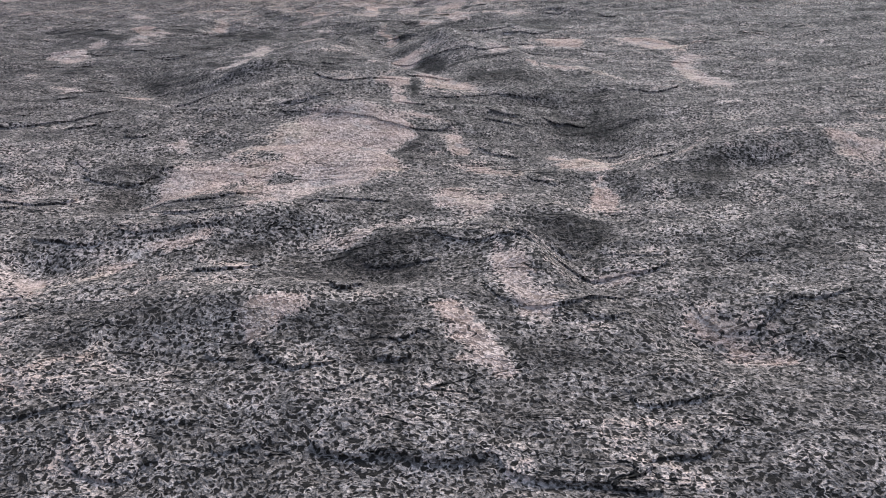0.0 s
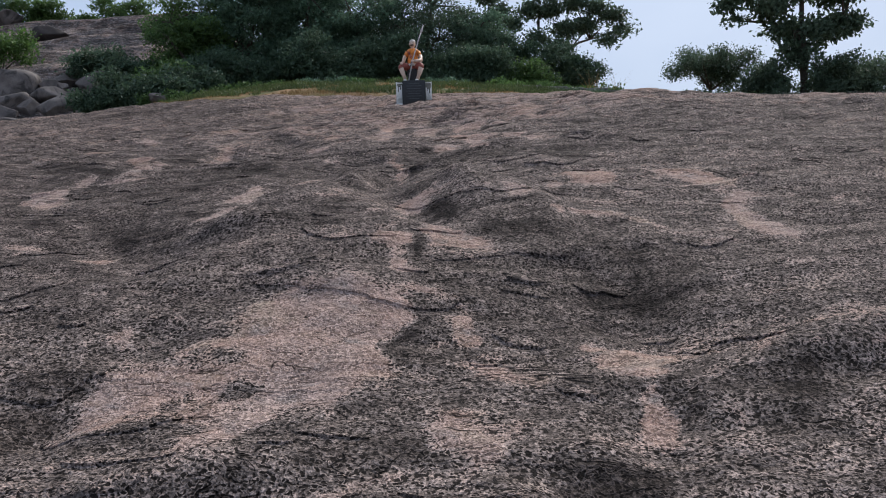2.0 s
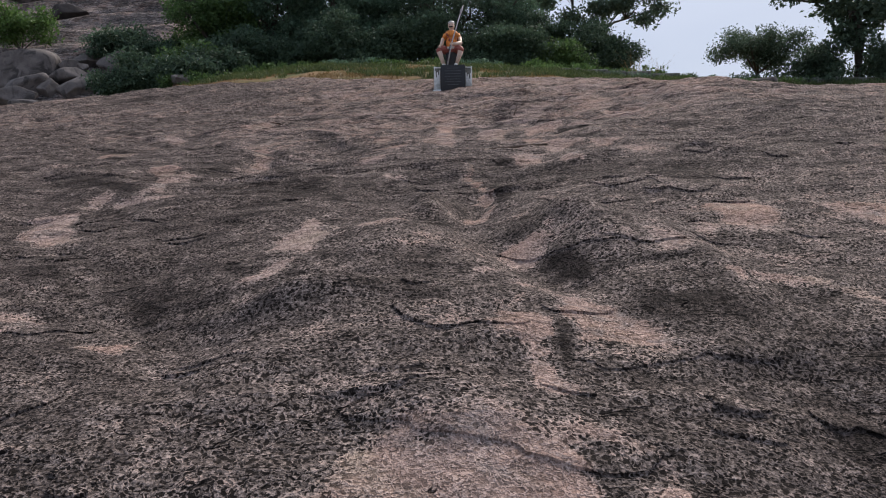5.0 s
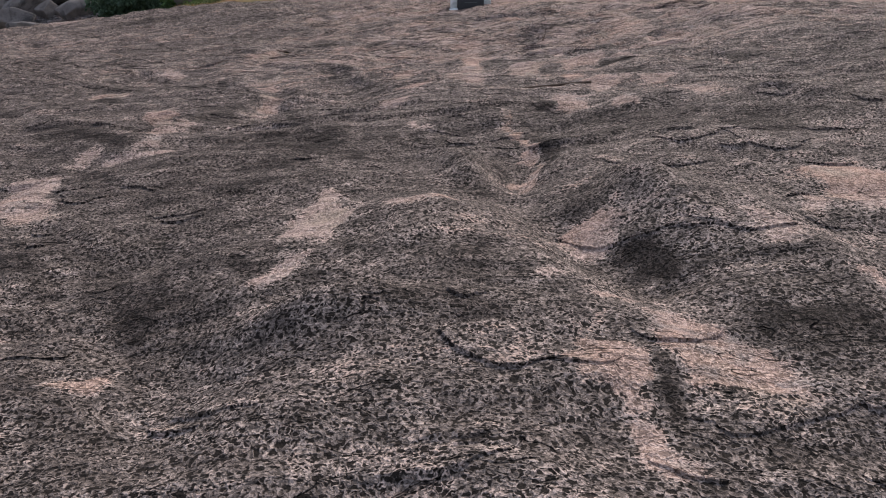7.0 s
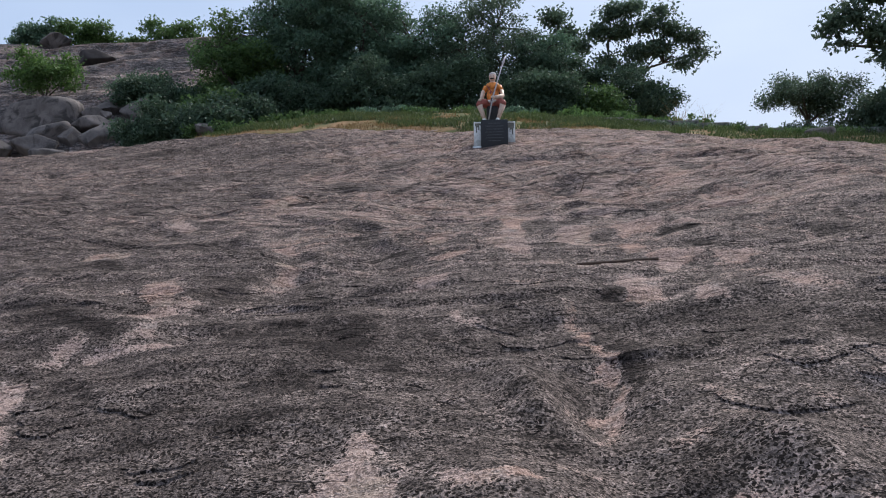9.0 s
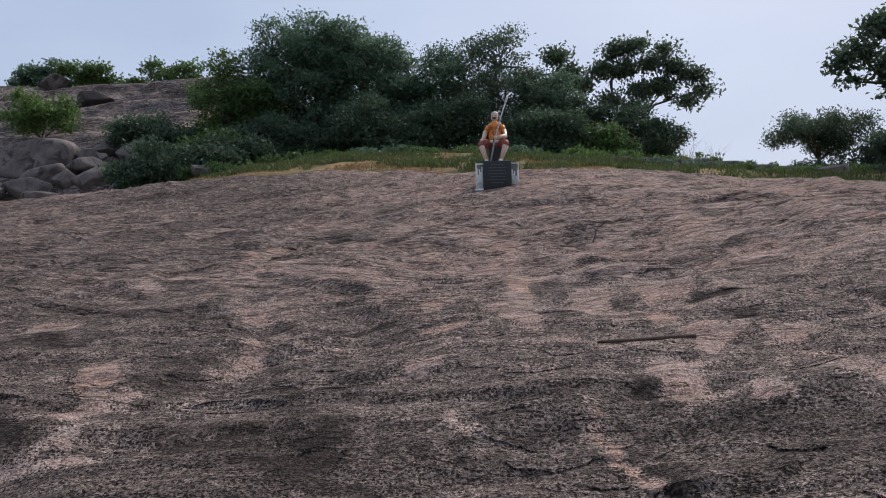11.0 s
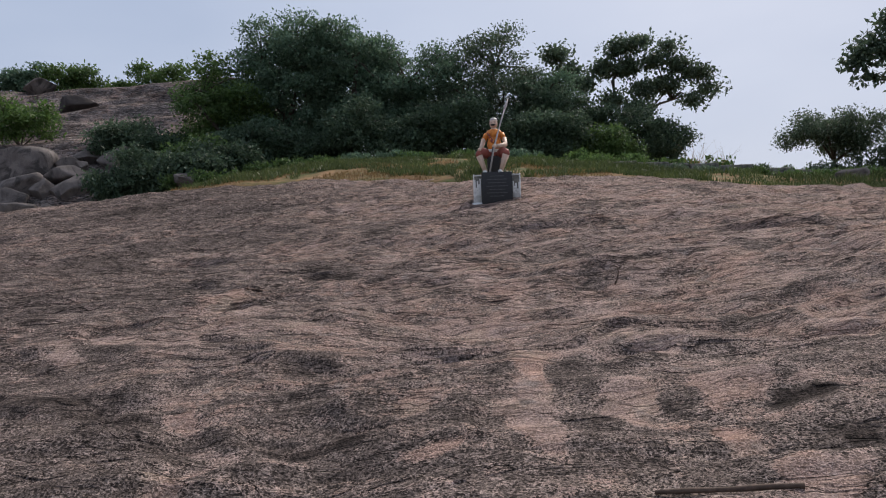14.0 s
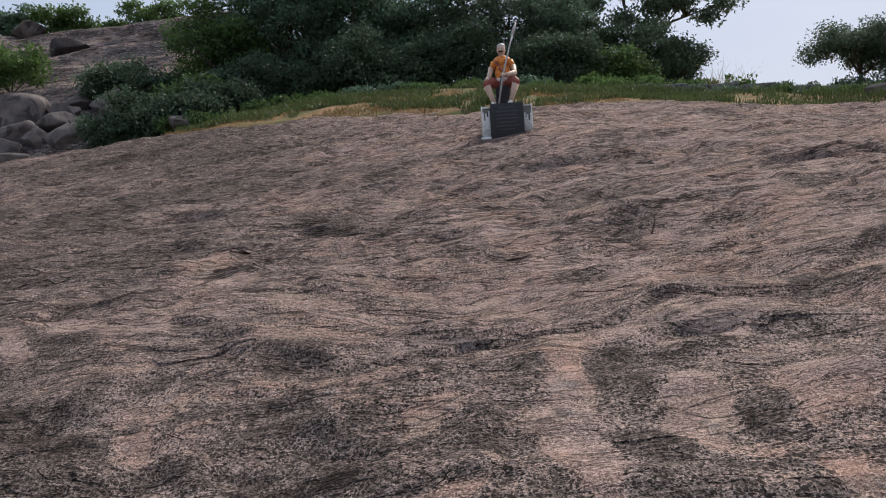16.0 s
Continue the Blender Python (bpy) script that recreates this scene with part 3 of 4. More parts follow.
    (-0.72, -21.79, -0.15, 0.24, 0.12, -54),
    (1.74, -21.34, -0.12, 0.31, 0.22, 80),
    (2.25, -21.29, -0.15, 0.33, 0.24, 64),
    (0.21, -21.25, -0.35, 0.37, 0.15, -14),
    (1.21, -21.1, -0.35, 0.23, 0.1, -88),
    (2.63, -20.91, -0.3, 0.19, 0.09, 70),
    (-1.14, -20.72, -0.12, 0.44, 0.16, -53),
    (2.09, -20.57, -0.3, 0.23, 0.19, 45),
    (1.56, -20.52, -0.15, 0.33, 0.1, -5),
    (-0.88, -20.41, -0.3, 0.2, 0.1, -86),
    (1.79, -20.38, -0.25, 0.2, 0.12, 20),
]
STAINS_AND_SHADE_2 = [
    (-0.17, -20.3, -0.45, 0.07, 0.05, -57),
    (-0.83, -20.14, -0.3, 0.19, 0.05, -15),
    (0.57, -20.09, -0.3, 0.08, 0.06, -14),
    (-0.22, -20.06, -0.45, 0.08, 0.07, -33),
    (0.53, -19.86, -0.5, 0.23, 0.05, 84),
    (-1.2, -19.5, -0.2, 0.31, 0.14, -45),
    (1.71, -19.47, -0.2, 0.24, 0.14, -71),
    (1.59, -19.06, -0.2, 0.64, 0.36, -41),
    (0.61, -18.91, -0.4, 0.12, 0.05, -76),
    (-1.28, -18.82, -0.2, 0.39, 0.17, -43),
    (1.16, -18.55, -0.3, 0.24, 0.13, -11),
    (-0.18, -18.46, -0.35, 0.3, 0.08, -21),
    (-1.39, -18.21, -0.3, 0.18, 0.08, -44),
    (-0.05, -18.13, -0.15, 0.45, 0.18, -61),
    (-1.41, -17.95, -0.25, 0.56, 0.18, -53),
]
STAINS_AND_SHADE_3 = [
    (0.78, -17.88, -0.5, 0.18, 0.08, -84),
    (-0.92, -17.85, -0.35, 0.15, 0.05, -17),
    (-2.06, -17.55, -0.25, 0.31, 0.09, -47),
    (0.61, -17.5, -0.4, 0.21, 0.06, -68),
    (0.53, -17.27, -0.25, 0.24, 0.12, 67),
    (0.07, -16.81, -0.35, 0.22, 0.1, -44),
    (0.46, -16.12, -0.35, 0.25, 0.06, 80),
    (1.96, -15.94, -0.3, 0.32, 0.24, -74),
    (-1.18, -15.94, -0.2, 0.3, 0.2, 79),
    (0.48, -15.78, -0.3, 0.27, 0.07, 85),
    (1.25, -15.57, -0.2, 0.48, 0.27, -36),
    (0.05, -15.25, -0.3, 0.14, 0.1, 10),
    (-1.41, -15.23, -0.3, 0.61, 0.24, -33),
    (-1.05, -15.09, -0.25, 1.04, 0.13, -66),
    (-2.78, -15.04, -0.35, 0.3, 0.07, -41),
]
STAINS_AND_SHADE_4 = [
    (0.62, -14.92, -0.4, 0.12, 0.08, 75),
    (-3.02, -14.84, -0.3, 0.67, 0.2, -37),
    (-2.13, -14.25, -0.3, 0.33, 0.24, -57),
    (0.34, -14.09, -0.4, 0.17, 0.09, -58),
    (1.58, -13.63, -0.4, 0.13, 0.08, -57),
    (2.56, -13.57, -0.3, 0.18, 0.15, -23),
    (-3.43, -13.24, -0.35, 0.48, 0.2, -44),
    (-0.98, -13.15, -0.4, 0.25, 0.07, -68),
    (-1.2, -13.1, -0.4, 0.27, 0.09, -25),
    (0.39, -13.08, -0.3, 0.18, 0.13, 41),
    (1.45, -13.08, -0.4, 0.17, 0.11, 45),
    (1.44, -13.05, -0.4, 0.22, 0.17, 85),
    (-0.31, -13.04, -0.35, 0.09, 0.08, -44),
    (0.84, -12.93, -0.3, 0.27, 0.05, -68),
    (-1.63, -12.93, -0.3, 0.21, 0.07, -26),
]
STAINS_AND_SHADE_5 = [
    (-0.82, -12.69, -0.3, 0.18, 0.05, -60),
    (-1.26, -12.57, -0.2, 0.23, 0.15, -41),
    (0.4, -12.46, -0.35, 0.26, 0.15, -86),
    (-2.58, -12.22, -0.4, 0.18, 0.11, 88),
    (-2.88, -12.15, -0.35, 0.75, 0.16, -36),
    (-1.57, -11.65, -0.3, 0.4, 0.27, -42),
    (1.85, -11.4, -0.45, 0.29, 0.19, 21),
    (-3.13, -11.11, -0.35, 0.33, 0.14, -27),
    (1.04, -9.18, -0.5, 0.25, 0.19, 75),
    (1.93, -8.84, -0.3, 0.25, 0.11, -61),
    (2.88, -8.83, -0.5, 0.23, 0.14, -67),
    (1.07, -7.97, -0.35, 0.39, 0.27, 90),
    (-1.91, -7.06, -0.45, 0.69, 0.32, -66),
    (-1.95, -7.04, -0.25, 1.3, 0.26, -61),
    (1.99, -5.44, -0.5, 0.39, 0.15, 88),
]
STAINS_AND_SHADE_6 = [
    (-4.04, -4.48, -0.25, 1.03, 0.47, 83),
    (-6.61, -2.75, -0.3, 2.2, 0.71, -77),
    (-2.07, -2.53, -0.5, 1.27, 0.31, -85),
    (2.15, -2.46, -0.35, 2.2, 0.15, -89),
    (5.37, 2.18, -0.4, 1.94, 0.5, 74),
    (-9.98, 4.14, -0.45, 1.67, 0.56, 27),
]
STAINS_AND_SHADE = STAINS_AND_SHADE_1 + STAINS_AND_SHADE_2 + STAINS_AND_SHADE_3 + STAINS_AND_SHADE_4 + STAINS_AND_SHADE_5 + STAINS_AND_SHADE_6


def worn_share(x, y):
    wx = x + 0.10 * fractal(x, y, 0.45, 51, 4, 0.65)
    wy = y + 0.10 * fractal(x, y, 0.45, 57, 4, 0.65)
    up = smooth(-15, -8, y)
    wx = wx + 0.30 * up * fractal(x * 0.5, y, 1.1, 53, 3)
    wy = wy + 0.38 * up * fractal(x * 0.5, y, 1.1, 59, 3)
    w = 0.15 + 0.36 * smooth(-16.5, -9, y) - 0.14 * smooth(1.5, 5, -x) + 0.13 * fractal(x * 0.6, y, 2.2, 71, 3)
    for px, py, s, a, b, turn in PATCHES + STAINS_AND_SHADE:
        c, sn = math.cos(radians(turn)), math.sin(radians(turn))
        u, v = (c * (wx - px) + sn * (wy - py)) / a, (-sn * (wx - px) + c * (wy - py)) / b
        r = np.sqrt(u * u + v * v)
        w = w + s * (1 - 0.3 * up) * (1 - smooth(0.6 - 0.2 * up, 1.3 + 0.2 * up, r))
    return np.clip(w, -0.3, 1)


def stations(*runs):
    """Grid lines: (start, end, step) runs joined, without repeats."""
    out = []
    for a, b, s in runs:
        out += list(np.linspace(a, b, max(2, int(round((b - a) / s)) + 1))[:-1])
    return np.array(out + [runs[-1][1]])


def sheet(name, xs, ys, height, material):
    gx, gy = np.meshgrid(xs, ys)
    x, y = gx.ravel(), gy.ravel()
    verts = np.stack([x, y, height(x, y)], 1)
    nx, ny = len(xs), len(ys)
    i = (np.arange(ny - 1)[:, None] * nx + np.arange(nx - 1)[None, :]).ravel()
    faces = np.stack([i, i + 1, i + nx + 1, i + nx], 1)
    return array_mesh(name, verts, faces, material, smooth=True), x, y


def grass_edge(x):
    return 6.5 - 0.25 * np.clip(x, -10, 0) - 0.2 * np.clip(x, 0, 10) + 1.3 * np.clip(-10 - x, 0, 20)


rock, rx_, ry_ = sheet("rock_slope",
                       stations((-40, -24, 1.2), (-24, -14, 0.3), (-14, -5, 0.16), (-5, -3, 0.07), (-3, 3.6, 0.04), (3.6, 6, 0.07), (6, 16, 0.16), (16, 40, 1.2)),
                       stations((-60, -28, 1.5), (-28, -24, 0.3), (-24, -10, 0.04), (-10, -4, 0.07), (-4, 14, 0.14)),
                       lambda x, y: rock_height(x, y) - 0.5 * smooth(0.5, 3.5, y - grass_edge(x)) - 1.5 * smooth(24, 34, np.abs(x)), ROCK)
att = rock.data.attributes.new("worn", "FLOAT", "POINT")
att.data.foreach_set("value", np.ascontiguousarray(worn_share(rx_, ry_), dtype=np.float32))
tagged(rock, "bare weathered granite slope, grey lichen with pale pink worn patches", "rock", kind="structure")


def soil_height(x, y):
    d = y - grass_edge(x) + 0.5 * fractal(x, y, 1.6, 81, 2)
    side = smooth(24, 34, np.abs(x))
    return land(x, y) + 0.06 * fractal(x, y, 1.5, 83, 3) + 0.10 - 0.75 * (1 - smooth(-1.0, 0.8, d)) * (1 - side) * (1 - smooth(12.3, 13.4, y))


ground, _, _ = sheet("ground",
                     stations((-3000, -300, 300), (-300, -40, 20), (-40, -18, 1.5), (-18, 18, 0.3), (18, 40, 1.5), (40, 300, 20), (300, 3000, 300)),
                     stations((-3000, -300, 300), (-300, -40, 20), (-40, 2, 2), (2, 20, 0.3), (20, 60, 1.5), (60, 300, 20), (300, 3000, 300)),
                     soil_height, SOIL)
tagged(ground, "earthy ground with thin grass behind the rock", "ground", kind="structure")


def at_land(x, y):
    return float(land(np.array([x], float), np.array([y], float))[0])


def at_rock(x, y):
    return float(rock_height(np.array([x], float), np.array([y], float))[0])


# ---- the granite hill behind ----
def hill_height(x, y):
    rise = np.clip(y - 15, 0, 22)
    z = 1.5 + 0.47 * rise + 0.06 * np.clip(y - 37, 0, 40)
    step = 1.5
    frac = z / step + 0.35 * fractal(x * 0.4, y, 7, 97, 2)
    frac = frac - np.floor(frac)
    z = z + 0.55 * step * (smooth(0.0, 0.35, frac) - frac) * smooth(17, 22, y)
    z = z + 0.45 * fractal(x * 0.6, y, 5, 91, 3) * smooth(17, 24, y) + 0.09 * fractal(x * 0.4, y, 1.2, 95, 2)
    z = z - 14 * smooth(6, 17, x + 22) * smooth(16, 24, y) - 3 * smooth(-16, -11, x)
    z = z - 2.2 * (1 - smooth(14.5, 17, y))
    return np.where(y > 60, z - 0.3 * (y - 60), z)


hill, _, _ = sheet("rock_hill", stations((-75, -34, 1.0), (-34, -8, 0.22)), stations((14.5, 40, 0.2), (40, 90, 1.5)), hill_height, HILL_ROCK)
tagged(hill, "bare brownish granite hill with ledges", "hill", kind="structure")


def at_hill(x, y):
    return float(hill_height(np.array([x], float), np.array([y], float))[0])


# ---- boulders ----
def boulder(place, size, turn, seed, label, material=BOULDER, group="boulders at the foot of the hill"):
    bm = bmesh.new()
    bmesh.ops.create_icosphere(bm, subdivisions=4, radius=1.0)
    rnd = random.Random(seed)
    planes = [(Vector((rnd.uniform(-1, 1), rnd.uniform(-1, 1), rnd.uniform(-0.7, 1))).normalized(), rnd.uniform(0.55, 0.90)) for _ in range(9 if size[0] > 2 else 15)]
    for v in bm.verts:
        p = v.co / (abs(v.co.x) ** 3.4 + abs(v.co.y) ** 3.4 + abs(v.co.z) ** 3.4) ** (1 / 3.4)
        for n, d in planes:
            e = p.dot(n) - d
            if e > 0:
                p -= n * e * 0.96
        p += p.normalized() * 0.05 * noise.noise(p * 2.3 + Vector((seed, 0, 0)))
        p += p.normalized() * 0.018 * noise.noise(p * 7.0 + Vector((0, seed, 0)))
        v.co = Vector((p.x * size[0], p.y * size[1], p.z * size[2]))
    low = min(v.co.z for v in bm.verts)
    for v in bm.verts:
        v.co.z -= low
    ob = part("boulder", bm, material)
    ob.matrix_world = pose(*place, 0, 0, turn)
    return tagged(ob, label, "boulder", group)


BOULDERS_AT = [  # x, y, z of the foot, sizes, turn, label
    (-21.9, 18.8, 2.1, 2.3, 1.5, 1.42, 6, "huge flat-topped grey boulder at the foot of the hill"),
    (-20.7, 17.3, 2.1, 1.25, 0.9, 0.72, 12, "rounded grey boulder in the rock pile"),
    (-20.9, 16.2, 1.55, 1.3, 0.8, 0.56, -8, "low grey boulder in the rock pile"),
    (-19.4, 17.0, 1.9, 0.72, 0.62, 0.64, 30, "small squarish grey boulder in the rock pile"),
    (-18.1, 17.1, 1.9, 1.2, 0.8, 0.68, -5, "angular grey boulder at the end of the pile"),
    (-16.95, 16.9, 1.9, 0.34, 0.4, 0.32, 0, "small stone at the end of the rock pile"),
    (-19.0, 18.2, 2.95, 1.1, 0.8, 0.46, 5, "flat split boulder on top of the pile"),
    (-19.4, 18.8, 3.5, 0.70, 0.6, 0.42, -15, "grey boulder resting on the pile"),
    (-18.5, 18.5, 3.6, 0.30, 0.3, 0.26, 20, "small stone resting on the pile"),
    (-17.5, 20.0, 3.4, 1.0, 0.8, 0.80, 12, "grey boulder behind the bushes"),
    (-19.2, 20.6, 4.1, 0.75, 0.6, 0.50, 40, "grey boulder above the rock pile"),
    (-16.2, 21.0, 4.0, 0.9, 0.7, 0.45, -12, "flat grey boulder above the bushes"),
    (-22.3, 15.9, 1.3, 0.9, 0.7, 0.62, 14, "grey boulder beside the rock pile"),
    (-19.9, 15.7, 1.3, 0.8, 0.6, 0.36, -14, "low grey boulder in the rock pile"),
    (-18.7, 15.9, 1.35, 0.62, 0.5, 0.30, 22, "low grey boulder in the rock pile"),
    (-20.2, 18.2, 2.6, 0.7, 0.6, 0.45, 33, "grey boulder wedged in the rock pile"),
    (-18.0, 18.3, 2.7, 0.6, 0.5, 0.42, -20, "grey boulder wedged in the rock pile"),
    (-16.6, 18.2, 2.4, 0.7, 0.6, 0.50, 9, "grey boulder behind the bushes"),
    (-11.4, 14.6, 1.95, 0.85, 0.6, 0.46, 18, "grey boulder half hidden by bushes"),
]
for k, (x, y, z, a, b, c, turn, label) in enumerate(BOULDERS_AT):
    x += 0.7 if x < -14 else 0.0
    boulder((x, y, z), (a, b, c), turn, 11 + k, label)
for k, (x, y, a, b, c, turn, label) in enumerate([
        (-23.7, 30.4, 1.25, 0.9, 0.68, -4, "dark weathered boulder lying on the granite hill"),
        (-30.4, 38.5, 1.35, 1.2, 0.62, 12, "pale boulder on the crest of the hill")]):
    boulder((x, y, at_hill(x, y) - 0.12), (a, b, c), turn, 41 + k, label, DARK_BOULDER if k == 0 else BOULDER)


# ---- trees and bushes ----
def leaves(lobes, count, size, rnd, clump=0.42, per=26, droop=0.25, fill=0.55):
    """Leaf blades in clumps over ellipsoid lobes (cx, cy, cz, rx, ry, rz): arrays of corners and faces."""
    lobes = np.array(lobes, float)
    vol = lobes[:, 3] * lobes[:, 4] * lobes[:, 5]
    n = max(1, count // per)
    pick = rnd.choice(len(lobes), n, p=vol / vol.sum())
    d = rnd.normal(size=(n, 3))
    d /= np.linalg.norm(d, axis=1)[:, None]
    r = (fill + (1 - fill) * rnd.random(n)) * (1 + 0.12 * rnd.normal(size=n))
    heart = lobes[pick, :3] + d * r[:, None] * lobes[pick, 3:]
    ball = rnd.normal(size=(n * per, 3))
    ball *= (rnd.random(n * per) ** 0.4 / np.linalg.norm(ball, axis=1))[:, None] * 1.5
    c = np.repeat(heart, per, 0) + ball * clump * np.array((1, 1, 0.5)) * np.repeat(0.5 + rnd.random(n), per)[:, None]
    k = len(c)
    ax = rnd.normal(size=(k, 3)) + np.array((0, 0, -droop))
    ax /= np.linalg.norm(ax, axis=1)[:, None]
    sd = np.cross(ax, rnd.normal(size=(k, 3)) + np.array((0, 0, 1.2)))
    sd /= np.linalg.norm(sd, axis=1)[:, None] + 1e-9
    up = np.cross(sd, ax)
    s = size * (0.6 + 0.8 * rnd.random(k))[:, None]
    v = np.stack([c, c + ax * s * 0.5 + sd * s * 0.27 + up * s * 0.08, c + ax * s, c + ax * s * 0.5 - sd * s * 0.27 + up * s * 0.08], 1).reshape(-1, 3)
    f = np.arange(k * 4).reshape(-1, 4)
    return v, f


def tree(name, place, lobes, label, material, count, size, seed, trunk=0.16, fork=0.35, clump=0.36, per=26, category="tree", group="", fill=0.55, stems=1, twigs=3):
    """A tree or bush: tapered trunk that forks into limbs reaching each lobe, and a crown of leaf clumps.
    Lobes are given from the foot of the trunk."""
    rnd = np.random.RandomState(seed)
    top = empty(name, place)
    bm = bmesh.new()
    height = max(l[2] for l in lobes)
    joint = Vector((0.05 * height * rnd.normal() * 0.5, 0, height * fork))
    for s in range(stems):
        off = Vector((0.25 * s * (-1) ** s, 0.1 * s, 0))
        tube(bm, [off - Vector((0, 0, 0.3)), off * 0.6 + Vector((0.04 * rnd.normal(), 0.04 * rnd.normal(), joint.z * 0.5)), joint],
             [trunk * 1.35, trunk, trunk * 0.8])
    tips = [Vector(l[:3]) for l in lobes]
    mains = [max(range(len(tips)), key=lambda i: tips[i].z)]
    while len(mains) < min(4, len(tips)):
        mains.append(max(range(len(tips)), key=lambda i: min((tips[i] - tips[j]).length for j in mains)))
    ways = {}
    for i in mains:
        mid = joint.lerp(tips[i], 0.5) + Vector((rnd.normal() * 0.08, rnd.normal() * 0.08, 0.06)) * height
        ways[i] = (joint, mid, tips[i])
        tube(bm, ways[i], [trunk * 0.66, trunk * 0.42, trunk * 0.12], 7)
    for i, l in enumerate(lobes):
        tip = tips[i]
        if i not in ways:
            w = min(ways.values(), key=lambda w: (w[1] - tip).length)
            a = w[0].lerp(w[1], 0.75) if (w[1] - tip).length > (w[2] - tip).length * 1.6 else w[1].lerp(w[2], 0.25)
            mid = a.lerp(tip, 0.5) + Vector((rnd.normal() * 0.04, rnd.normal() * 0.04, 0.04)) * height
            tube(bm, [a, mid, tip], [trunk * 0.34, trunk * 0.22, trunk * 0.08], 6)
        else:
            mid = ways[i][1]
        for _ in range(twigs):
            e = tip + Vector((rnd.uniform(-0.8, 0.8) * l[3], rnd.uniform(-0.8, 0.8) * l[4], rnd.uniform(-0.2, 0.85) * l[5]))
            a = mid.lerp(tip, rnd.uniform(0.4, 0.95))
            tube(bm, [a, a.lerp(e, 0.5) + Vector((0, 0, 0.03 * height * rnd.rand())), e], [trunk * 0.14, trunk * 0.09, trunk * 0.03], 5)
    part("trunk", bm, BARK, top)
    v, f = leaves(lobes, count, size, rnd, clump, per, fill=fill)
    array_mesh("crown", v, f, material, top)
    return tagged(top, label, category, group)


def lobed(rnd, centre, spread, n, size):
    """Lobes scattered over an ellipsoid."""
    out = []
    turn = rnd.uniform(0, 6)
    for i in range(n):
        w = 1 - 2 * (i + 0.5) / n
        r, a = math.sqrt(1 - w * w), turn + i * 2.39996
        k = rnd.uniform(0.80, 1.04) if i % 4 else rnd.uniform(0.2, 0.6)
        s = rnd.uniform(0.75, 1.2) * size
        out.append((centre[0] + math.cos(a) * r * k * spread[0], centre[1] + math.sin(a) * r * k * spread[1], centre[2] + w * k * spread[2],
                    s * 1.15, s * 1.1, s * 0.75))
    return out


def spreading(name, x, y, z, centre, spread, n, size, label, material, count, leaf, seed, **more):
    return tree(name, (x, y, z), lobed(random.Random(seed), centre, spread, n, size), label, material, count, leaf, seed, **more)


GROVE = "dense grove behind the statue"
spreading("tree", -9.9, 24.0, 3.6, (0, 0, 4.9), (2.7, 2.0, 3.6), 28, 1.0, "tall dense dark-green tree in the grove", LEAF_DEEP, 46000, 0.16, 1, trunk=0.22, group=GROVE)
spreading("tree", -6.4, 24.6, 3.8, (0, 0, 4.5), (2.5, 2.0, 3.3), 26, 1.0, "tall dense dark-green tree in the grove", LEAF_DEEP, 46000, 0.16, 2, trunk=0.22, group=GROVE)
spreading("tree", -12.5, 23.0, 3.2, (0, 0, 3.6), (1.7, 1.8, 2.9), 20, 0.9, "leafy mid-green tree at the edge of the grove", LEAF_MID, 28000, 0.16, 3, trunk=0.18, group=GROVE)
spreading("tree", -3.2, 25.0, 3.8, (0, 0, 3.8), (2.2, 2.0, 2.8), 22, 0.95, "dense dark-green tree in the grove", LEAF_DEEP, 32000, 0.16, 4, trunk=0.2, group=GROVE)
spreading("tree", 0.6, 24.5, 3.3, (0, 0, 4.3), (2.3, 2.0, 3.3), 26, 0.9, "feathery dull-green tree behind the statue", LEAF_DULL, 23000, 0.14, 5, trunk=0.2, group=GROVE, fill=0.4)
spreading("tree", 3.7, 25.5, 3.8, (0, 0, 3.0), (1.6, 1.8, 2.4), 18, 0.85, "dark-green tree in the grove", LEAF_DEEP, 16000, 0.16, 6, trunk=0.18, group=GROVE)
# undergrowth that closes the foot of the grove; its deep shade is in LEAF_SHADE's colour
for k, (x, y, h, r, mt, word) in enumerate([
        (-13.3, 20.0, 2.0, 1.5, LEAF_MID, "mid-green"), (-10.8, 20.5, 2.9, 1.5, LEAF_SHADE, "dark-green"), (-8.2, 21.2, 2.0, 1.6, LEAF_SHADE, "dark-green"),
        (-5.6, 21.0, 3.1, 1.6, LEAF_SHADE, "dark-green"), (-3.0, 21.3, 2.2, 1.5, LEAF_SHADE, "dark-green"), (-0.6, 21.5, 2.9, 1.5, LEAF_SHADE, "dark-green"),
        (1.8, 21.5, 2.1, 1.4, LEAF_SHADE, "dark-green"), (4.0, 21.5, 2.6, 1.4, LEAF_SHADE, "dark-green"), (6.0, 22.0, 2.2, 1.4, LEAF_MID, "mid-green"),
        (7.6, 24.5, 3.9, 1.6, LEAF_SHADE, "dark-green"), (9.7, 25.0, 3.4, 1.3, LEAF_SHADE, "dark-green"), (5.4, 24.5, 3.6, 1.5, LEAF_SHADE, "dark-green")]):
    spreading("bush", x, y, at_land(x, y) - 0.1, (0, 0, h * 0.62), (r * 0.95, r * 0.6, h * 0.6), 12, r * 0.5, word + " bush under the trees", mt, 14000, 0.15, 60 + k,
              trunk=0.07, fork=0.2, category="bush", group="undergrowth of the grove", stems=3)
# the open-crowned tree against the sky
OPEN_CROWN = [(-3.4, 0, 7.7, 0.62, 0.8, 0.42), (-2.7, 0.4, 6.9, 0.6, 0.7, 0.4), (-1.9, 0, 6.0, 0.55, 0.7, 0.4), (-0.7, 0.5, 7.0, 0.6, 0.7, 0.42),
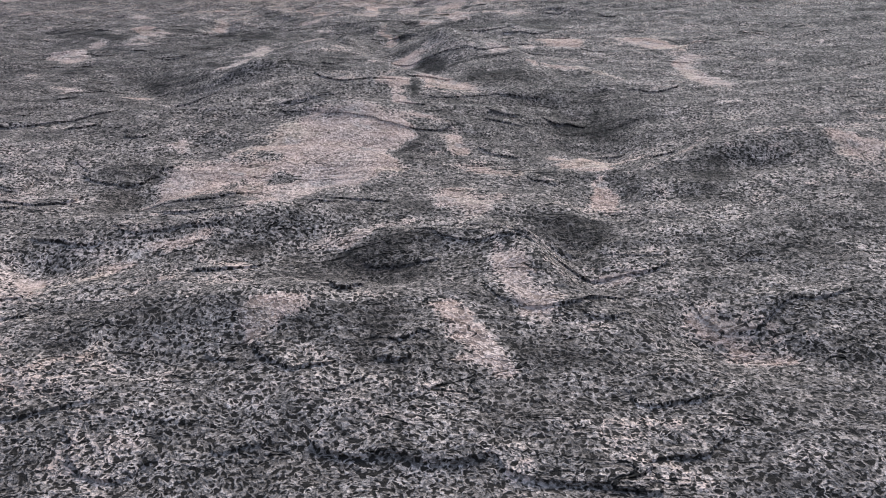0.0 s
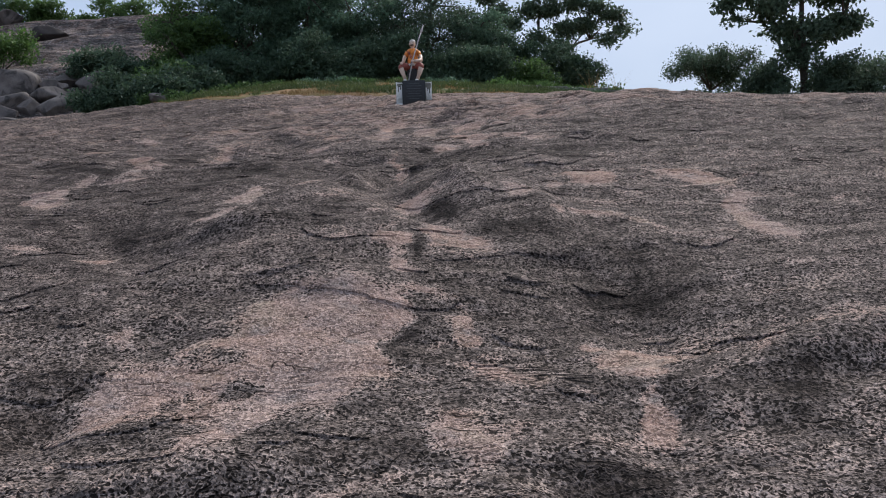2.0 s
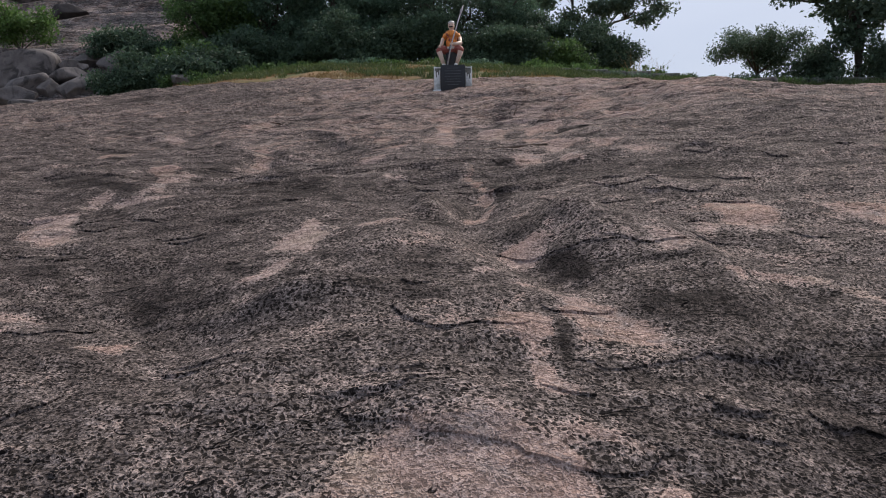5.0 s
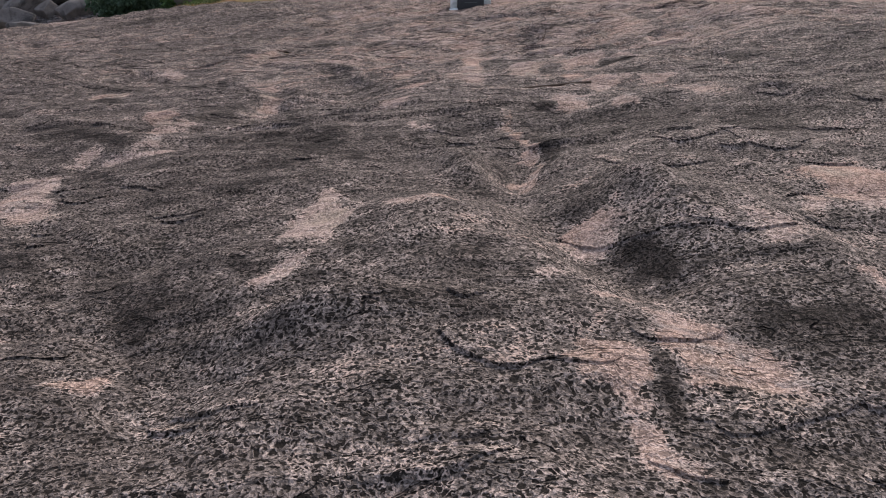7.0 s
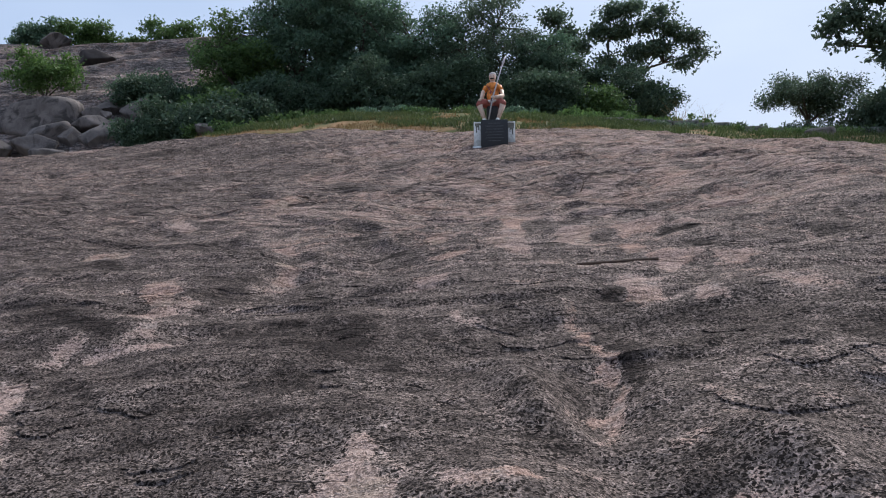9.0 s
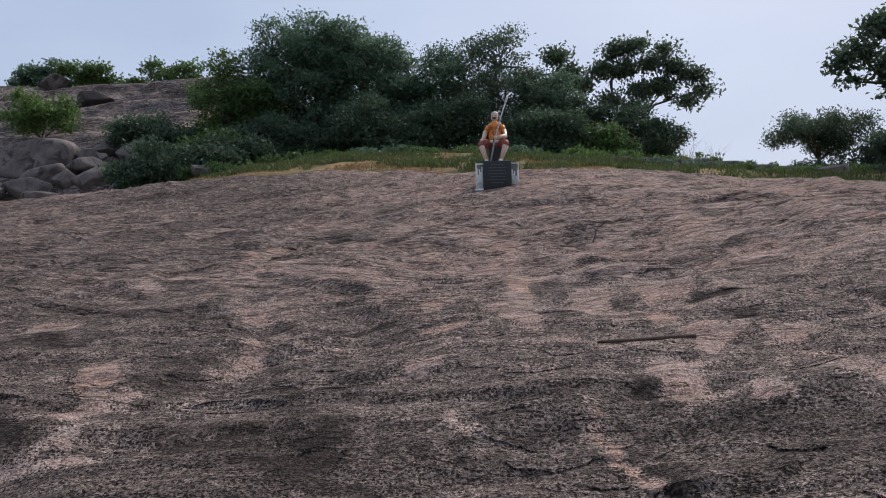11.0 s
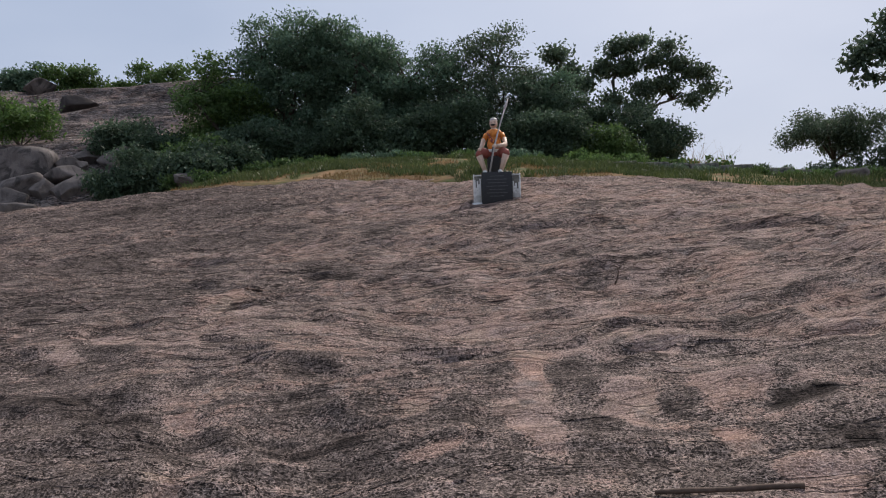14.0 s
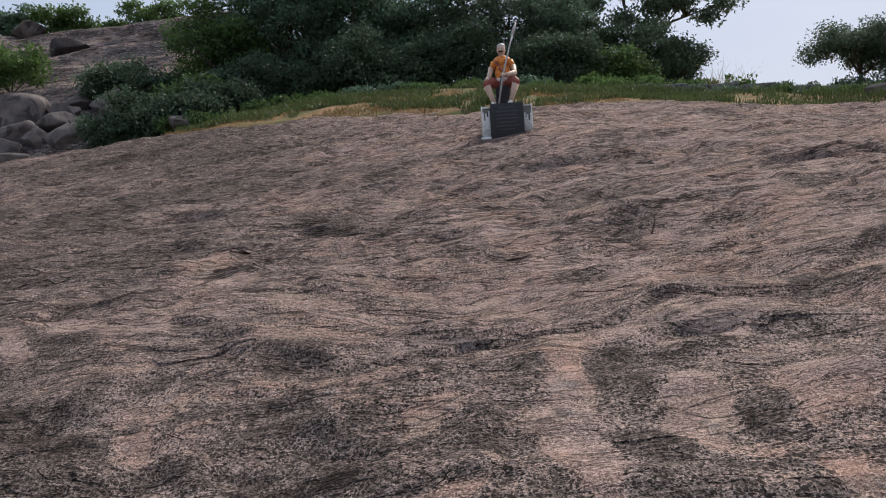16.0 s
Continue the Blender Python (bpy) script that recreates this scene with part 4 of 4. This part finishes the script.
              (0.1, 0, 8.0, 0.6, 0.8, 0.42), (1.1, -0.3, 8.15, 0.62, 0.7, 0.42), (0.5, 0.2, 6.9, 0.6, 0.8, 0.4), (2.0, 0, 7.2, 0.6, 0.7, 0.4), (2.9, 0.2, 8.0, 0.42, 0.5, 0.4)]
OPEN_CROWN += [(3.5, 0.3, 7.0, 0.62, 0.8, 0.4), (4.4, 0, 6.4, 0.62, 0.7, 0.38), (5.1, 0.2, 5.6, 0.45, 0.5, 0.5), (2.6, 0.2, 5.9, 0.7, 0.8, 0.42), (4.0, -0.2, 4.9, 0.4, 0.5, 0.42),
               (1.4, 0, 5.6, 0.65, 0.8, 0.42), (-0.4, -0.2, 5.0, 0.55, 0.8, 0.35), (-3.5, 0.2, 5.6, 0.5, 0.5, 0.5), (1.0, 0, 4.4, 0.7, 0.8, 0.5)]
tree("tree", (8.1, 28.0, 2.8), OPEN_CROWN, "open-crowned tree with bare forking limbs against the sky", LEAF_DULL, 15500, 0.22, 21,
     trunk=0.17, fork=0.40, clump=0.48, per=18, fill=0.3, twigs=3)
# bushes at the foot of the hill
for k, (x, y, h, r, mt, label) in enumerate([
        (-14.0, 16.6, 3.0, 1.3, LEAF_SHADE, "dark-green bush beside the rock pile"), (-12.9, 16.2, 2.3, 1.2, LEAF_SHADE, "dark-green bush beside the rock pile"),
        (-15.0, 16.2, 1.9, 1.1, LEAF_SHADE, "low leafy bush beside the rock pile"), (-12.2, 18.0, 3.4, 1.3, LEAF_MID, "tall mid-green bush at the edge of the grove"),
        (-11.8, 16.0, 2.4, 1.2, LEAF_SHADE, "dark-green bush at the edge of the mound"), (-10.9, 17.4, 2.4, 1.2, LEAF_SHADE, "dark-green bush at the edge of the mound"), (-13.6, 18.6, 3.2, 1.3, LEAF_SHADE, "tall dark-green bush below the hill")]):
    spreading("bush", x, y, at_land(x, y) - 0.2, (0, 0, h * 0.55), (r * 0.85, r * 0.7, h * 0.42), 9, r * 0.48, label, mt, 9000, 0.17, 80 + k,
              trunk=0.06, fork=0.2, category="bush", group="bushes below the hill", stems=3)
for k, (x, y, h, r) in enumerate([(-17.0, 20.9, 2.6, 1.3), (-15.2, 20.6, 2.3, 1.2)]):
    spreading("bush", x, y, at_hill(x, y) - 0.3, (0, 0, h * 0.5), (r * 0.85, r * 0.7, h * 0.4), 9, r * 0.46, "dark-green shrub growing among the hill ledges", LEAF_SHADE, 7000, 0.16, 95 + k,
              trunk=0.06, fork=0.2, category="bush", group="shrubs on the hill", stems=3)
spreading("bush", -22.8, 22.5, 4.5, (0, 0, 2.3), (1.75, 1.0, 1.15), 13, 0.5, "bright yellow-green shrub growing on the rocks", LEAF_BRIGHT, 5600, 0.17, 90,
          trunk=0.06, fork=0.3, category="bush", stems=3)
for k, (x, y, h, r, label) in enumerate([(-28.9, 40.0, 3.4, 1.8, "leafy tree on the crest of the hill"), (-33.0, 41.0, 3.0, 1.8, "dark tree on the crest of the hill"),
                                         (-22.4, 40.0, 3.4, 2.0, "leafy tree on the crest of the hill"), (-25.0, 40.5, 2.2, 1.1, "small bush on the crest of the hill")]):
    spreading("tree", x, y, at_hill(x, y) - 0.9, (0, 0, h * 0.6), (r, r * 0.7, h * 0.35), 9, r * 0.42, label, LEAF_MID if k != 1 else LEAF_DEEP, 6500, 0.22, 100 + k,
              trunk=0.09, group="trees on the hill")
# trees to the side of the clearing
spreading("tree", 14.3, 15.5, at_land(14.3, 15.5), (0, 0, 2.0), (2.0, 1.3, 0.75), 14, 0.62, "low spreading thorn tree with a fine dark crown", LEAF_DULL, 19000, 0.10, 31,
          trunk=0.09, fork=0.3, stems=2, clump=0.3, fill=0.35)
tree("tree", (17.6, 13.0, at_land(17.6, 13.0)), [(-3.4, 0, 4.4, 0.5, 0.6, 0.4), (-2.6, 0.2, 5.0, 0.8, 0.8, 0.5), (-1.3, 0, 4.2, 0.9, 0.8, 0.5), (-1.6, 0, 5.9, 1.0, 0.9, 0.6), (0, 0, 5.2, 1.0, 0.9, 0.6),
      (1.5, 0, 4.8, 1.1, 0.9, 0.6), (2.6, 0.2, 5.6, 1.0, 0.9, 0.6), (0.4, 0.2, 6.8, 1.3, 1.0, 0.7), (-0.7, 0.3, 3.3, 0.7, 0.7, 0.5), (-2.9, 0.1, 3.7, 0.4, 0.4, 0.3), (0.6, 0, 3.2, 0.9, 0.8, 0.6), (1.8, 0, 3.5, 0.9, 0.8, 0.6), (-0.2, 0.2, 2.4, 0.8, 0.8, 0.5)],
     "big dark tree with drooping leafy twigs", LEAF_DULL, 17000, 0.22, 32, trunk=0.2, fork=0.45, clump=0.36, fill=0.3)
for k, (x, y, h, r) in enumerate([(16.2, 13.3, 2.3, 1.0), (18.6, 12.6, 2.5, 1.2), (20.4, 13.4, 1.9, 1.2), (22.6, 14.0, 2.3, 1.4)]):
    spreading("bush", x, y, at_land(x, y) - 0.1, (0, 0, h * 0.5), (r * 0.8, r * 0.7, h * 0.42), 9, r * 0.48, "dark bush round the foot of the big tree", LEAF_DULL, 7000, 0.14, 120 + k,
              trunk=0.06, fork=0.2, category="bush", group="bushes below the big tree", stems=3)


# ---- grass and weeds ----
def blades(name, xs, ys, zs, tall, wide, rnd, material, label, parent=None):
    k = len(xs)
    base = np.stack([xs, ys, zs], 1)
    a = rnd.random(k) * 2 * np.pi
    side = np.stack([np.cos(a), np.sin(a), 0 * a], 1) * (wide * (0.6 + 0.8 * rnd.random(k)))[:, None]
    lean = np.stack([rnd.normal(size=k) * 0.3, rnd.normal(size=k) * 0.3, np.ones(k)], 1) * tall[:, None]
    mid = base + lean * 0.55
    v = np.stack([base - side, base + side, mid + side * 0.8, mid - side * 0.8, base + lean + np.stack([lean[:, 0], lean[:, 1], 0 * a], 1) * 0.5], 1).reshape(-1, 3)
    i = np.arange(k)[:, None] * 5
    f = np.concatenate([i + np.array([0, 1, 2]), i + np.array([0, 2, 3]), i + np.array([3, 2, 4])], 0)
    ob = array_mesh(name, v, f, material, parent)
    return tagged(ob, label, "grass", kind="stuff")


def meadow(name, count, x0, x1, y0, y1, tall, material, label, seed, gate=0.0, edge=0.4, wide=0.012):
    rnd = np.random.RandomState(seed)
    x, y = x0 + (x1 - x0) * rnd.random(count), y0 + (y1 - y0) * rnd.random(count)
    keep = (fractal(x, y, 1.3, seed, 3) > gate) & (y > grass_edge(x) + edge + 0.7 * fractal(x, y, 1.1, seed + 2, 2))
    x, y = x[keep], y[keep]
    t = tall * (0.45 + 0.9 * rnd.random(len(x))) * (1 + 0.4 * fractal(x, y, 2.2, seed + 5, 2))
    return blades(name, x, y, soil_height(x, y) - 0.02, t, wide, rnd, material, label)


meadow("dry_grass", 26000, -12, 4, 6, 13, 0.10, DRY_GRASS, "thin dry straw-coloured grass along the rock's edge", 201, -0.3, 0.1)
meadow("grass", 60000, -13, 7, 7, 19, 0.20, GRASS, "rough green grass on the low mound", 202, -0.35, 1.3, 0.016)
meadow("grass", 26000, 2, 20, 4.8, 15, 0.20, GRASS, "rough green grass beside the low stone kerb", 203, -0.3, 0.5, 0.014)


def weeds(name, x, y, r, h, count, size, material, label, seed):
    rnd = np.random.RandomState(seed)
    lobes = [(x + rnd.uniform(-r, r), y + rnd.uniform(-0.6, 0.6) * r * 0.5, at_land(x, y) + h * 0.5, 0.35 * r + 0.2, 0.4, h * 0.5) for _ in range(6)]
    v, f = leaves(lobes, count, size, rnd, 0.12, 14, droop=-0.9, fill=0.1)
    return tagged(array_mesh(name, v, f, material), label, "weeds", "weeds on the mound", "stuff")


for k, (x, y, r, h, mt) in enumerate([(-10.6, 14.5, 1.5, 0.75, LEAF_MID), (-8.6, 16.0, 1.5, 0.7, LEAF_MID), (-6.4, 17.0, 1.5, 0.6, LEAF_MID), (-4.2, 17.0, 1.6, 0.6, LEAF_DEEP), (-2.0, 17.0, 1.6, 0.55, LEAF_MID),
                                      (0.4, 17.5, 1.6, 0.55, LEAF_DEEP), (3.0, 16.0, 1.5, 0.6, LEAF_MID), (5.2, 15.0, 1.4, 0.6, LEAF_MID), (7.2, 14.0, 1.4, 0.5, LEAF_MID)]):
    weeds("weeds", x, y, r, h, 3600, 0.12, mt, "knee-high green weeds on the mound", 300 + k)
for k, (x, y, h, label) in enumerate([(8.9, 12.8, 0.75, "dry leafless weed clump behind the kerb"), (10.0, 12.8, 0.5, "dark weed clump behind the kerb"), (10.9, 12.9, 0.45, "dark weed clump behind the kerb"),
                                      (12.2, 13.0, 0.4, "dark weed clump behind the kerb")]):
    weeds("weeds", x, y, 0.35, h, 700, 0.12, LEAF_DULL if k else LEAF_MID, label, 320 + k)
for k, (x, y, r, h) in enumerate([(9.6, 11.0, 0.9, 0.35), (11.6, 11.4, 1.0, 0.4), (13.6, 11.8, 1.0, 0.45), (15.6, 12.2, 1.0, 0.5), (7.0, 10.6, 0.9, 0.35), (13.2, 13.6, 0.9, 0.7), (15.4, 14.2, 0.9, 0.8)]):
    weeds("weeds", x, y, r, h, 1500, 0.10, LEAF_DULL if k > 2 else LEAF_MID, "low dark weeds along the stone kerb", 340 + k)
for k, (x, y, tall) in enumerate([(8.0, 12.4, 1.45), (9.0, 12.7, 1.35), (8.5, 12.6, 0.9)]):
    r_ = np.random.RandomState(360 + k)
    n_ = 18
    blades("tall_grass", x + r_.normal(size=n_) * 0.12, y + r_.normal(size=n_) * 0.1, np.full(n_, at_land(x, y) + 0.05), tall * (0.5 + 0.6 * r_.random(n_)), 0.009, r_, DRY_GRASS,
           "tall dry grass stalks behind the kerb")


# ---- low stone kerb beside the clearing ----
rnd = random.Random(7)
kerb = empty("stone_kerb", (0, 0, 0))
x = 4.6
while x < 21:
    w = rnd.uniform(0.7, 1.5)
    y = 11.2 + 0.10 * (x - 5)
    z = at_land(x + w / 2, y)
    bm = bmesh.new()
    box(bm, (0, 0, 0), (w - 0.02, 0.30, 0.5), 0.03)
    for v in bm.verts:
        v.co += Vector((0, 0, 0.03 * noise.noise(v.co * 3 + Vector((x, 0, 0)))))
    ob = part("kerb_stone", bm, CEMENT, kerb)
    ob.matrix_world = pose(x + w / 2, y, z + 0.16 + rnd.uniform(-0.03, 0.03), rnd.uniform(-2, 2), rnd.uniform(-1.5, 1.5), 6)
    x += w
tagged(kerb, "low kerb of weathered grey stone blocks in the grass", "kerb", kind="structure")
boulder((12.6, 10.4, at_land(12.6, 10.4) - 0.05), (0.55, 0.3, 0.26), 8, 71, "pale flat rock leaning on the low kerb", group="stones by the kerb")

# ---- plinth with its inscribed slab ----
plinth = empty("plinth", (0.3275, 0, 0))
bm = bmesh.new()
box(bm, (0, 0.46, 0.25), (1.02, 0.74, 0.72), 0.015)
part("body", bm, CEMENT, plinth, "grey mossy cement block")
bm = bmesh.new()
box(bm, (0, 0.02, 0.27), (0.655, 0.06, 0.75), 0.006)
slab = part("slab", bm, BLACK_STONE, plinth, "polished black granite slab with a worn inscription")
for k in range(7):
    bm = bmesh.new()
    w = (0.30, 0.44, 0.40, 0.46, 0.36, 0.44, 0.30)[k]
    box(bm, (0, -0.0125, 0.555 - 0.072 * k), (w, 0.004, 0.016), 0.001)
    part("inscription_line", bm, INSCRIPTION, slab)
for sx in (-1, 1):
    bm = bmesh.new()
    box(bm, (sx * 0.498, 0.088, 0.27), (0.026, 0.034, 0.69), 0.008)
    part("corner_strip", bm, WHITEWASH, plinth, "whitewashed corner strip")
    for k in range(5):
        tall = (0.52, 0.40, 0.47, 0.33, 0.50)[k] * (1.0 if sx < 0 else 0.85)
        bm = bmesh.new()
        box(bm, (sx * (0.355 + 0.03 * k), 0.085, tall / 2), (0.031 + 0.006 * (k % 2), 0.012 + 0.003 * (k % 3), tall), 0.003)
        for v in bm.verts:
            v.co.x += 0.012 * noise.noise(Vector((k * 3.1 + sx, v.co.z * 11, 0)))
        part("whitewash_streak", bm, WHITEWASH, plinth, "peeling whitewash run")
    bm = bmesh.new()
    box(bm, (sx * 0.415, 0.086, 0.585), (0.17, 0.02, 0.03), 0.004)
    part("edge_strip", bm, WHITEWASH, plinth)
bm = bmesh.new()
box(bm, (0.10, 0.47, -0.14), (1.34, 0.98, 0.26), 0.02)
for v in bm.verts:
    if v.co.z > -0.06:
        v.co.x = 0.0 + (v.co.x - 0.10) * 0.80
        v.co.y = 0.46 + (v.co.y - 0.47) * 0.84
        v.co.z = 0.0
part("skirt", bm, WHITEWASH, plinth, "flared whitewashed cement skirt on the rock")
tagged(plinth, "cement plinth with black inscribed slab and peeling whitewash", "plinth")

# ---- seated warrior statue ----
bm = bmesh.new()
T = 0.61
S_SKIN, S_ORANGE, S_MAROON, S_WHITE, S_BLACK, S_STEEL = range(6)
box(bm, (0, 0.12, T + 0.19), (0.30, 0.30, 0.38), 0.05)
for f in bm.faces:
    f.material_index = S_BLACK
blob(bm, (0, 0.13, T + 0.42), (0.19, 0.16, 0.13), S_MAROON)
blob(bm, (0, 0.12, T + 0.60), (0.155, 0.115, 0.20), S_ORANGE)
blob(bm, (0, 0.12, T + 0.79), (0.185, 0.105, 0.105), S_ORANGE)
tube(bm, [(-0.13, 0.03, T + 0.80), (0.0, -0.005, T + 0.64), (0.11, 0.02, T + 0.52)], [0.016, 0.018, 0.016], 8, S_MAROON)
tube(bm, [(0, 0.12, T + 0.82), (0, 0.11, T + 0.93)], [0.06, 0.055], 10, S_SKIN)
blob(bm, (0, 0.10, T + 0.985), (0.088, 0.095, 0.098), S_SKIN)
blob(bm, (0, 0.118, T + 1.045), (0.088, 0.092, 0.052), S_STEEL)
blob(bm, (0, 0.016, T + 0.948), (0.056, 0.024, 0.017), S_BLACK)
blob(bm, (0, 0.004, T + 0.975), (0.016, 0.018, 0.024), S_SKIN)
for sx in (-1, 1):
    blob(bm, (sx * 0.036, 0.016, T + 0.998), (0.012, 0.008, 0.005), S_BLACK, seg=8, rings=6)
    tube(bm, [(sx * 0.10, 0.10, T + 0.41), (sx * 0.22, -0.06, T + 0.43), (sx * 0.295, -0.16, T + 0.40)], [0.10, 0.092, 0.074], 10, S_MAROON)
    blob(bm, (sx * 0.295, -0.165, T + 0.39), (0.076, 0.072, 0.075), S_MAROON)
    tube(bm, [(sx * 0.29, -0.16, T + 0.37), (sx * 0.22, -0.15, T + 0.20), (sx * 0.165, -0.16, T + 0.06)], [0.075, 0.055, 0.045], 10, S_SKIN)
    blob(bm, (sx * 0.165, -0.215, T + 0.045), (0.05, 0.11, 0.045), S_WHITE)
    tube(bm, [(sx * 0.165, 0.12, T + 0.79), (sx * 0.215, 0.10, T + 0.69)], [0.056, 0.054], 10, S_ORANGE)
tube(bm, [(-0.225, 0.09, T + 0.69), (-0.26, 0.02, T + 0.56), (-0.275, -0.12, T + 0.475)], [0.052, 0.046, 0.036], 10, S_SKIN)
blob(bm, (-0.28, -0.17, T + 0.475), (0.04, 0.055, 0.035), S_SKIN)
tube(bm, [(0.225, 0.09, T + 0.69), (0.265, 0.0, T + 0.57), (0.15, -0.14, T + 0.53)], [0.052, 0.048, 0.036], 10, S_SKIN)
tube(bm, [(0.265, 0.0, T + 0.57), (0.15, -0.14, T + 0.53), (0.06, -0.18, T + 0.52)], [0.048, 0.040, 0.036], 10, S_SKIN)
blob(bm, (0.05, -0.19, T + 0.52), (0.05, 0.045, 0.042), S_SKIN)
for k in range(13):
    a = math.pi * k / 12
    blob(bm, (-0.085 * math.cos(a), -0.0 + 0.015 * math.cos(2 * a), T + 0.80 - 0.17 * math.sin(a)), (0.022, 0.02, 0.022), S_MAROON if k % 3 else S_ORANGE, seg=8, rings=6)
tube(bm, [(-0.16, 0.02, T + 0.47), (0.0, -0.02, T + 0.465), (0.16, 0.02, T + 0.47)], [0.03, 0.034, 0.03], 8, S_WHITE)
tube(bm, [(-0.06, -0.30, T - 0.0), (0.05, -0.21, T + 0.52), (0.19, -0.05, T + 1.0), (0.265, 0.04, T + 1.24)], [0.018, 0.018, 0.016, 0.014], 8, S_STEEL)
tube(bm, [(0.258, 0.03, T + 1.22), (0.283, 0.06, T + 1.29), (0.335, 0.12, T + 1.44)], [0.018, 0.034, 0.004], 8, S_STEEL)
tube(bm, [(-0.05, -0.27, T), (0.03, -0.20, T + 0.50)], [0.022, 0.03], 8, S_BLACK)
statue = part("statue", bm, [SKIN, ORANGE, MAROON, WHITE_PAINT, BLACK_PAINT, STEEL])
statue.matrix_world = Matrix.Translation((0.29, 0.44, -0.20 * T)) @ pose(0, 0, 0, 0, 0, -10) @ Matrix.Diagonal((1.02, 1.06, 1.2, 1))
tagged(statue, "painted seated statue in orange with a silver spear, on the plinth", "statue")

# ---- a stick lying on the rock ----
bm = bmesh.new()
pts, radii = [], []
for k in range(15):
    u = k / 14
    x = 0.53 + 0.60 * u
    y = -14.0 - 0.07 * u
    pts.append((x, y, at_land(0.83, -14.03) + 0.0))
    radii.append(0.0135 * (0.85 + 0.2 * math.sin(7 * u) ** 2) * (0.8 + 0.25 * u))
zs = [at_rock(p[0], p[1]) for p in pts]
slope = (zs[-1] - zs[0]) / 14
lift = max(zs[k] - (zs[0] + slope * k) for k in range(15))
pts = [(p[0], p[1] + 0.006 * math.sin(k * 0.7), zs[0] + slope * k + lift + 0.008) for k, p in enumerate(pts)]
tube(bm, pts, radii, 10)
stick = part("stick", bm, STICK_WOOD)
tagged(stick, "weathered brown wooden stick lying on the rock", "stick")


# ---- sheets of stone flaking off the slope ----
def flake_sheet(cx, cy, a, b, thick, turn, seed, label=""):
    """A thin irregular sheet that lies on the rock: level with it uphill, with a broken lip downhill."""
    r = random.Random(seed)
    n, rings = 22, 3
    ph = [r.uniform(0, 6.28) for _ in range(4)]
    c, sn = math.cos(radians(turn)), math.sin(radians(turn))
    outline = []
    for k in range(n):
        t = 2 * math.pi * k / n
        q = 1 + 0.22 * math.sin(2 * t + ph[0]) + 0.13 * math.sin(3 * t + ph[1]) + 0.09 * math.sin(5 * t + ph[2]) + r.uniform(-0.06, 0.06)
        outline.append((math.cos(t) * a * q, math.sin(t) * b * q))
    xy, lift = [(cx, cy)], [0.6]
    for ring in range(1, rings + 1):
        f = (0.45, 0.85, 1.0)[ring - 1]
        for u, v in outline:
            xy.append((cx + f * (c * u - sn * v), cy + f * (sn * u + c * v)))
            lift.append(max(0.0, min(1.0, 0.5 - 0.6 * f * v / b)))
    xy, lift = np.array(xy), np.array(lift)
    z = rock_height(xy[:, 0], xy[:, 1])
    rim = slice(1 + n * (rings - 1), None)
    top = np.column_stack([xy, z + 0.002 + thick * lift - np.concatenate([np.zeros(1 + n * (rings - 1)), np.full(n, 0.002)])])
    foot = np.column_stack([xy[rim], z[rim] - 0.01])
    verts = np.concatenate([top, foot])
    faces = [(0, 1 + k, 1 + (k + 1) % n) for k in range(n)]
    for ring in range(rings):
        i0 = 1 + ring * n
        for k in range(n):
            p, q = i0 + k, i0 + (k + 1) % n
            faces += [(p, p + n, q + n), (p, q + n, q)]
    ob = array_mesh("rock_flake", verts, np.array(faces), ROCK, rock)
    w = ob.data.attributes.new("worn", "FLOAT", "POINT")
    w.data.foreach_set("value", np.ascontiguousarray(worn_share(verts[:, 0], verts[:, 1]) + 0.06, dtype=np.float32))
    if label:
        ob["label"] = label
    return ob


rnd = random.Random(77)
for k in range(240):
    y = -22.8 + 16.5 * rnd.random() ** 1.25
    x = 0.3 + rnd.uniform(-1, 1) * (0.9 + 0.28 * (y + 24.5))
    a = rnd.uniform(0.05, 0.14) if k % 3 else rnd.uniform(0.14, 0.32)
    flake_sheet(x, y, a, a * rnd.uniform(0.35, 0.75), rnd.uniform(0.006, 0.014) * (0.6 if y > -15 else 1.0), rnd.uniform(-28, 28), 500 + k)
flake_sheet(0.52, -22.28, 0.30, 0.13, 0.016, -6, 701)
flake_sheet(0.98, -22.40, 0.26, 0.10, 0.016, 4, 702)
flake_sheet(1.25, -11.95, 0.55, 0.07, 0.010, -8, 703)
flake_sheet(-2.05, -11.35, 0.38, 0.10, 0.014, 6, 704)
flake_sheet(-3.45, -9.75, 0.45, 0.10, 0.016, 8, 705)

# ---- a dry twig caught on the rock ----
bm = bmesh.new()
pts = [(1.19 + 0.05 * math.sin(k * 0.45), -9.31 + 0.02 * k, at_rock(1.19, -9.31) + 0.015 + 0.16 * math.sin(k * 0.26) + 0.004 * k) for k in range(9)]
tube(bm, pts, [0.009 - 0.0007 * k for k in range(9)], 6)
tube(bm, [pts[4], (pts[4][0] + 0.06, pts[4][1], pts[4][2] + 0.05)], [0.005, 0.002], 5)
tagged(part("twig", bm, STICK_WOOD), "dry curved twig standing in a hollow of the rock", "twig")
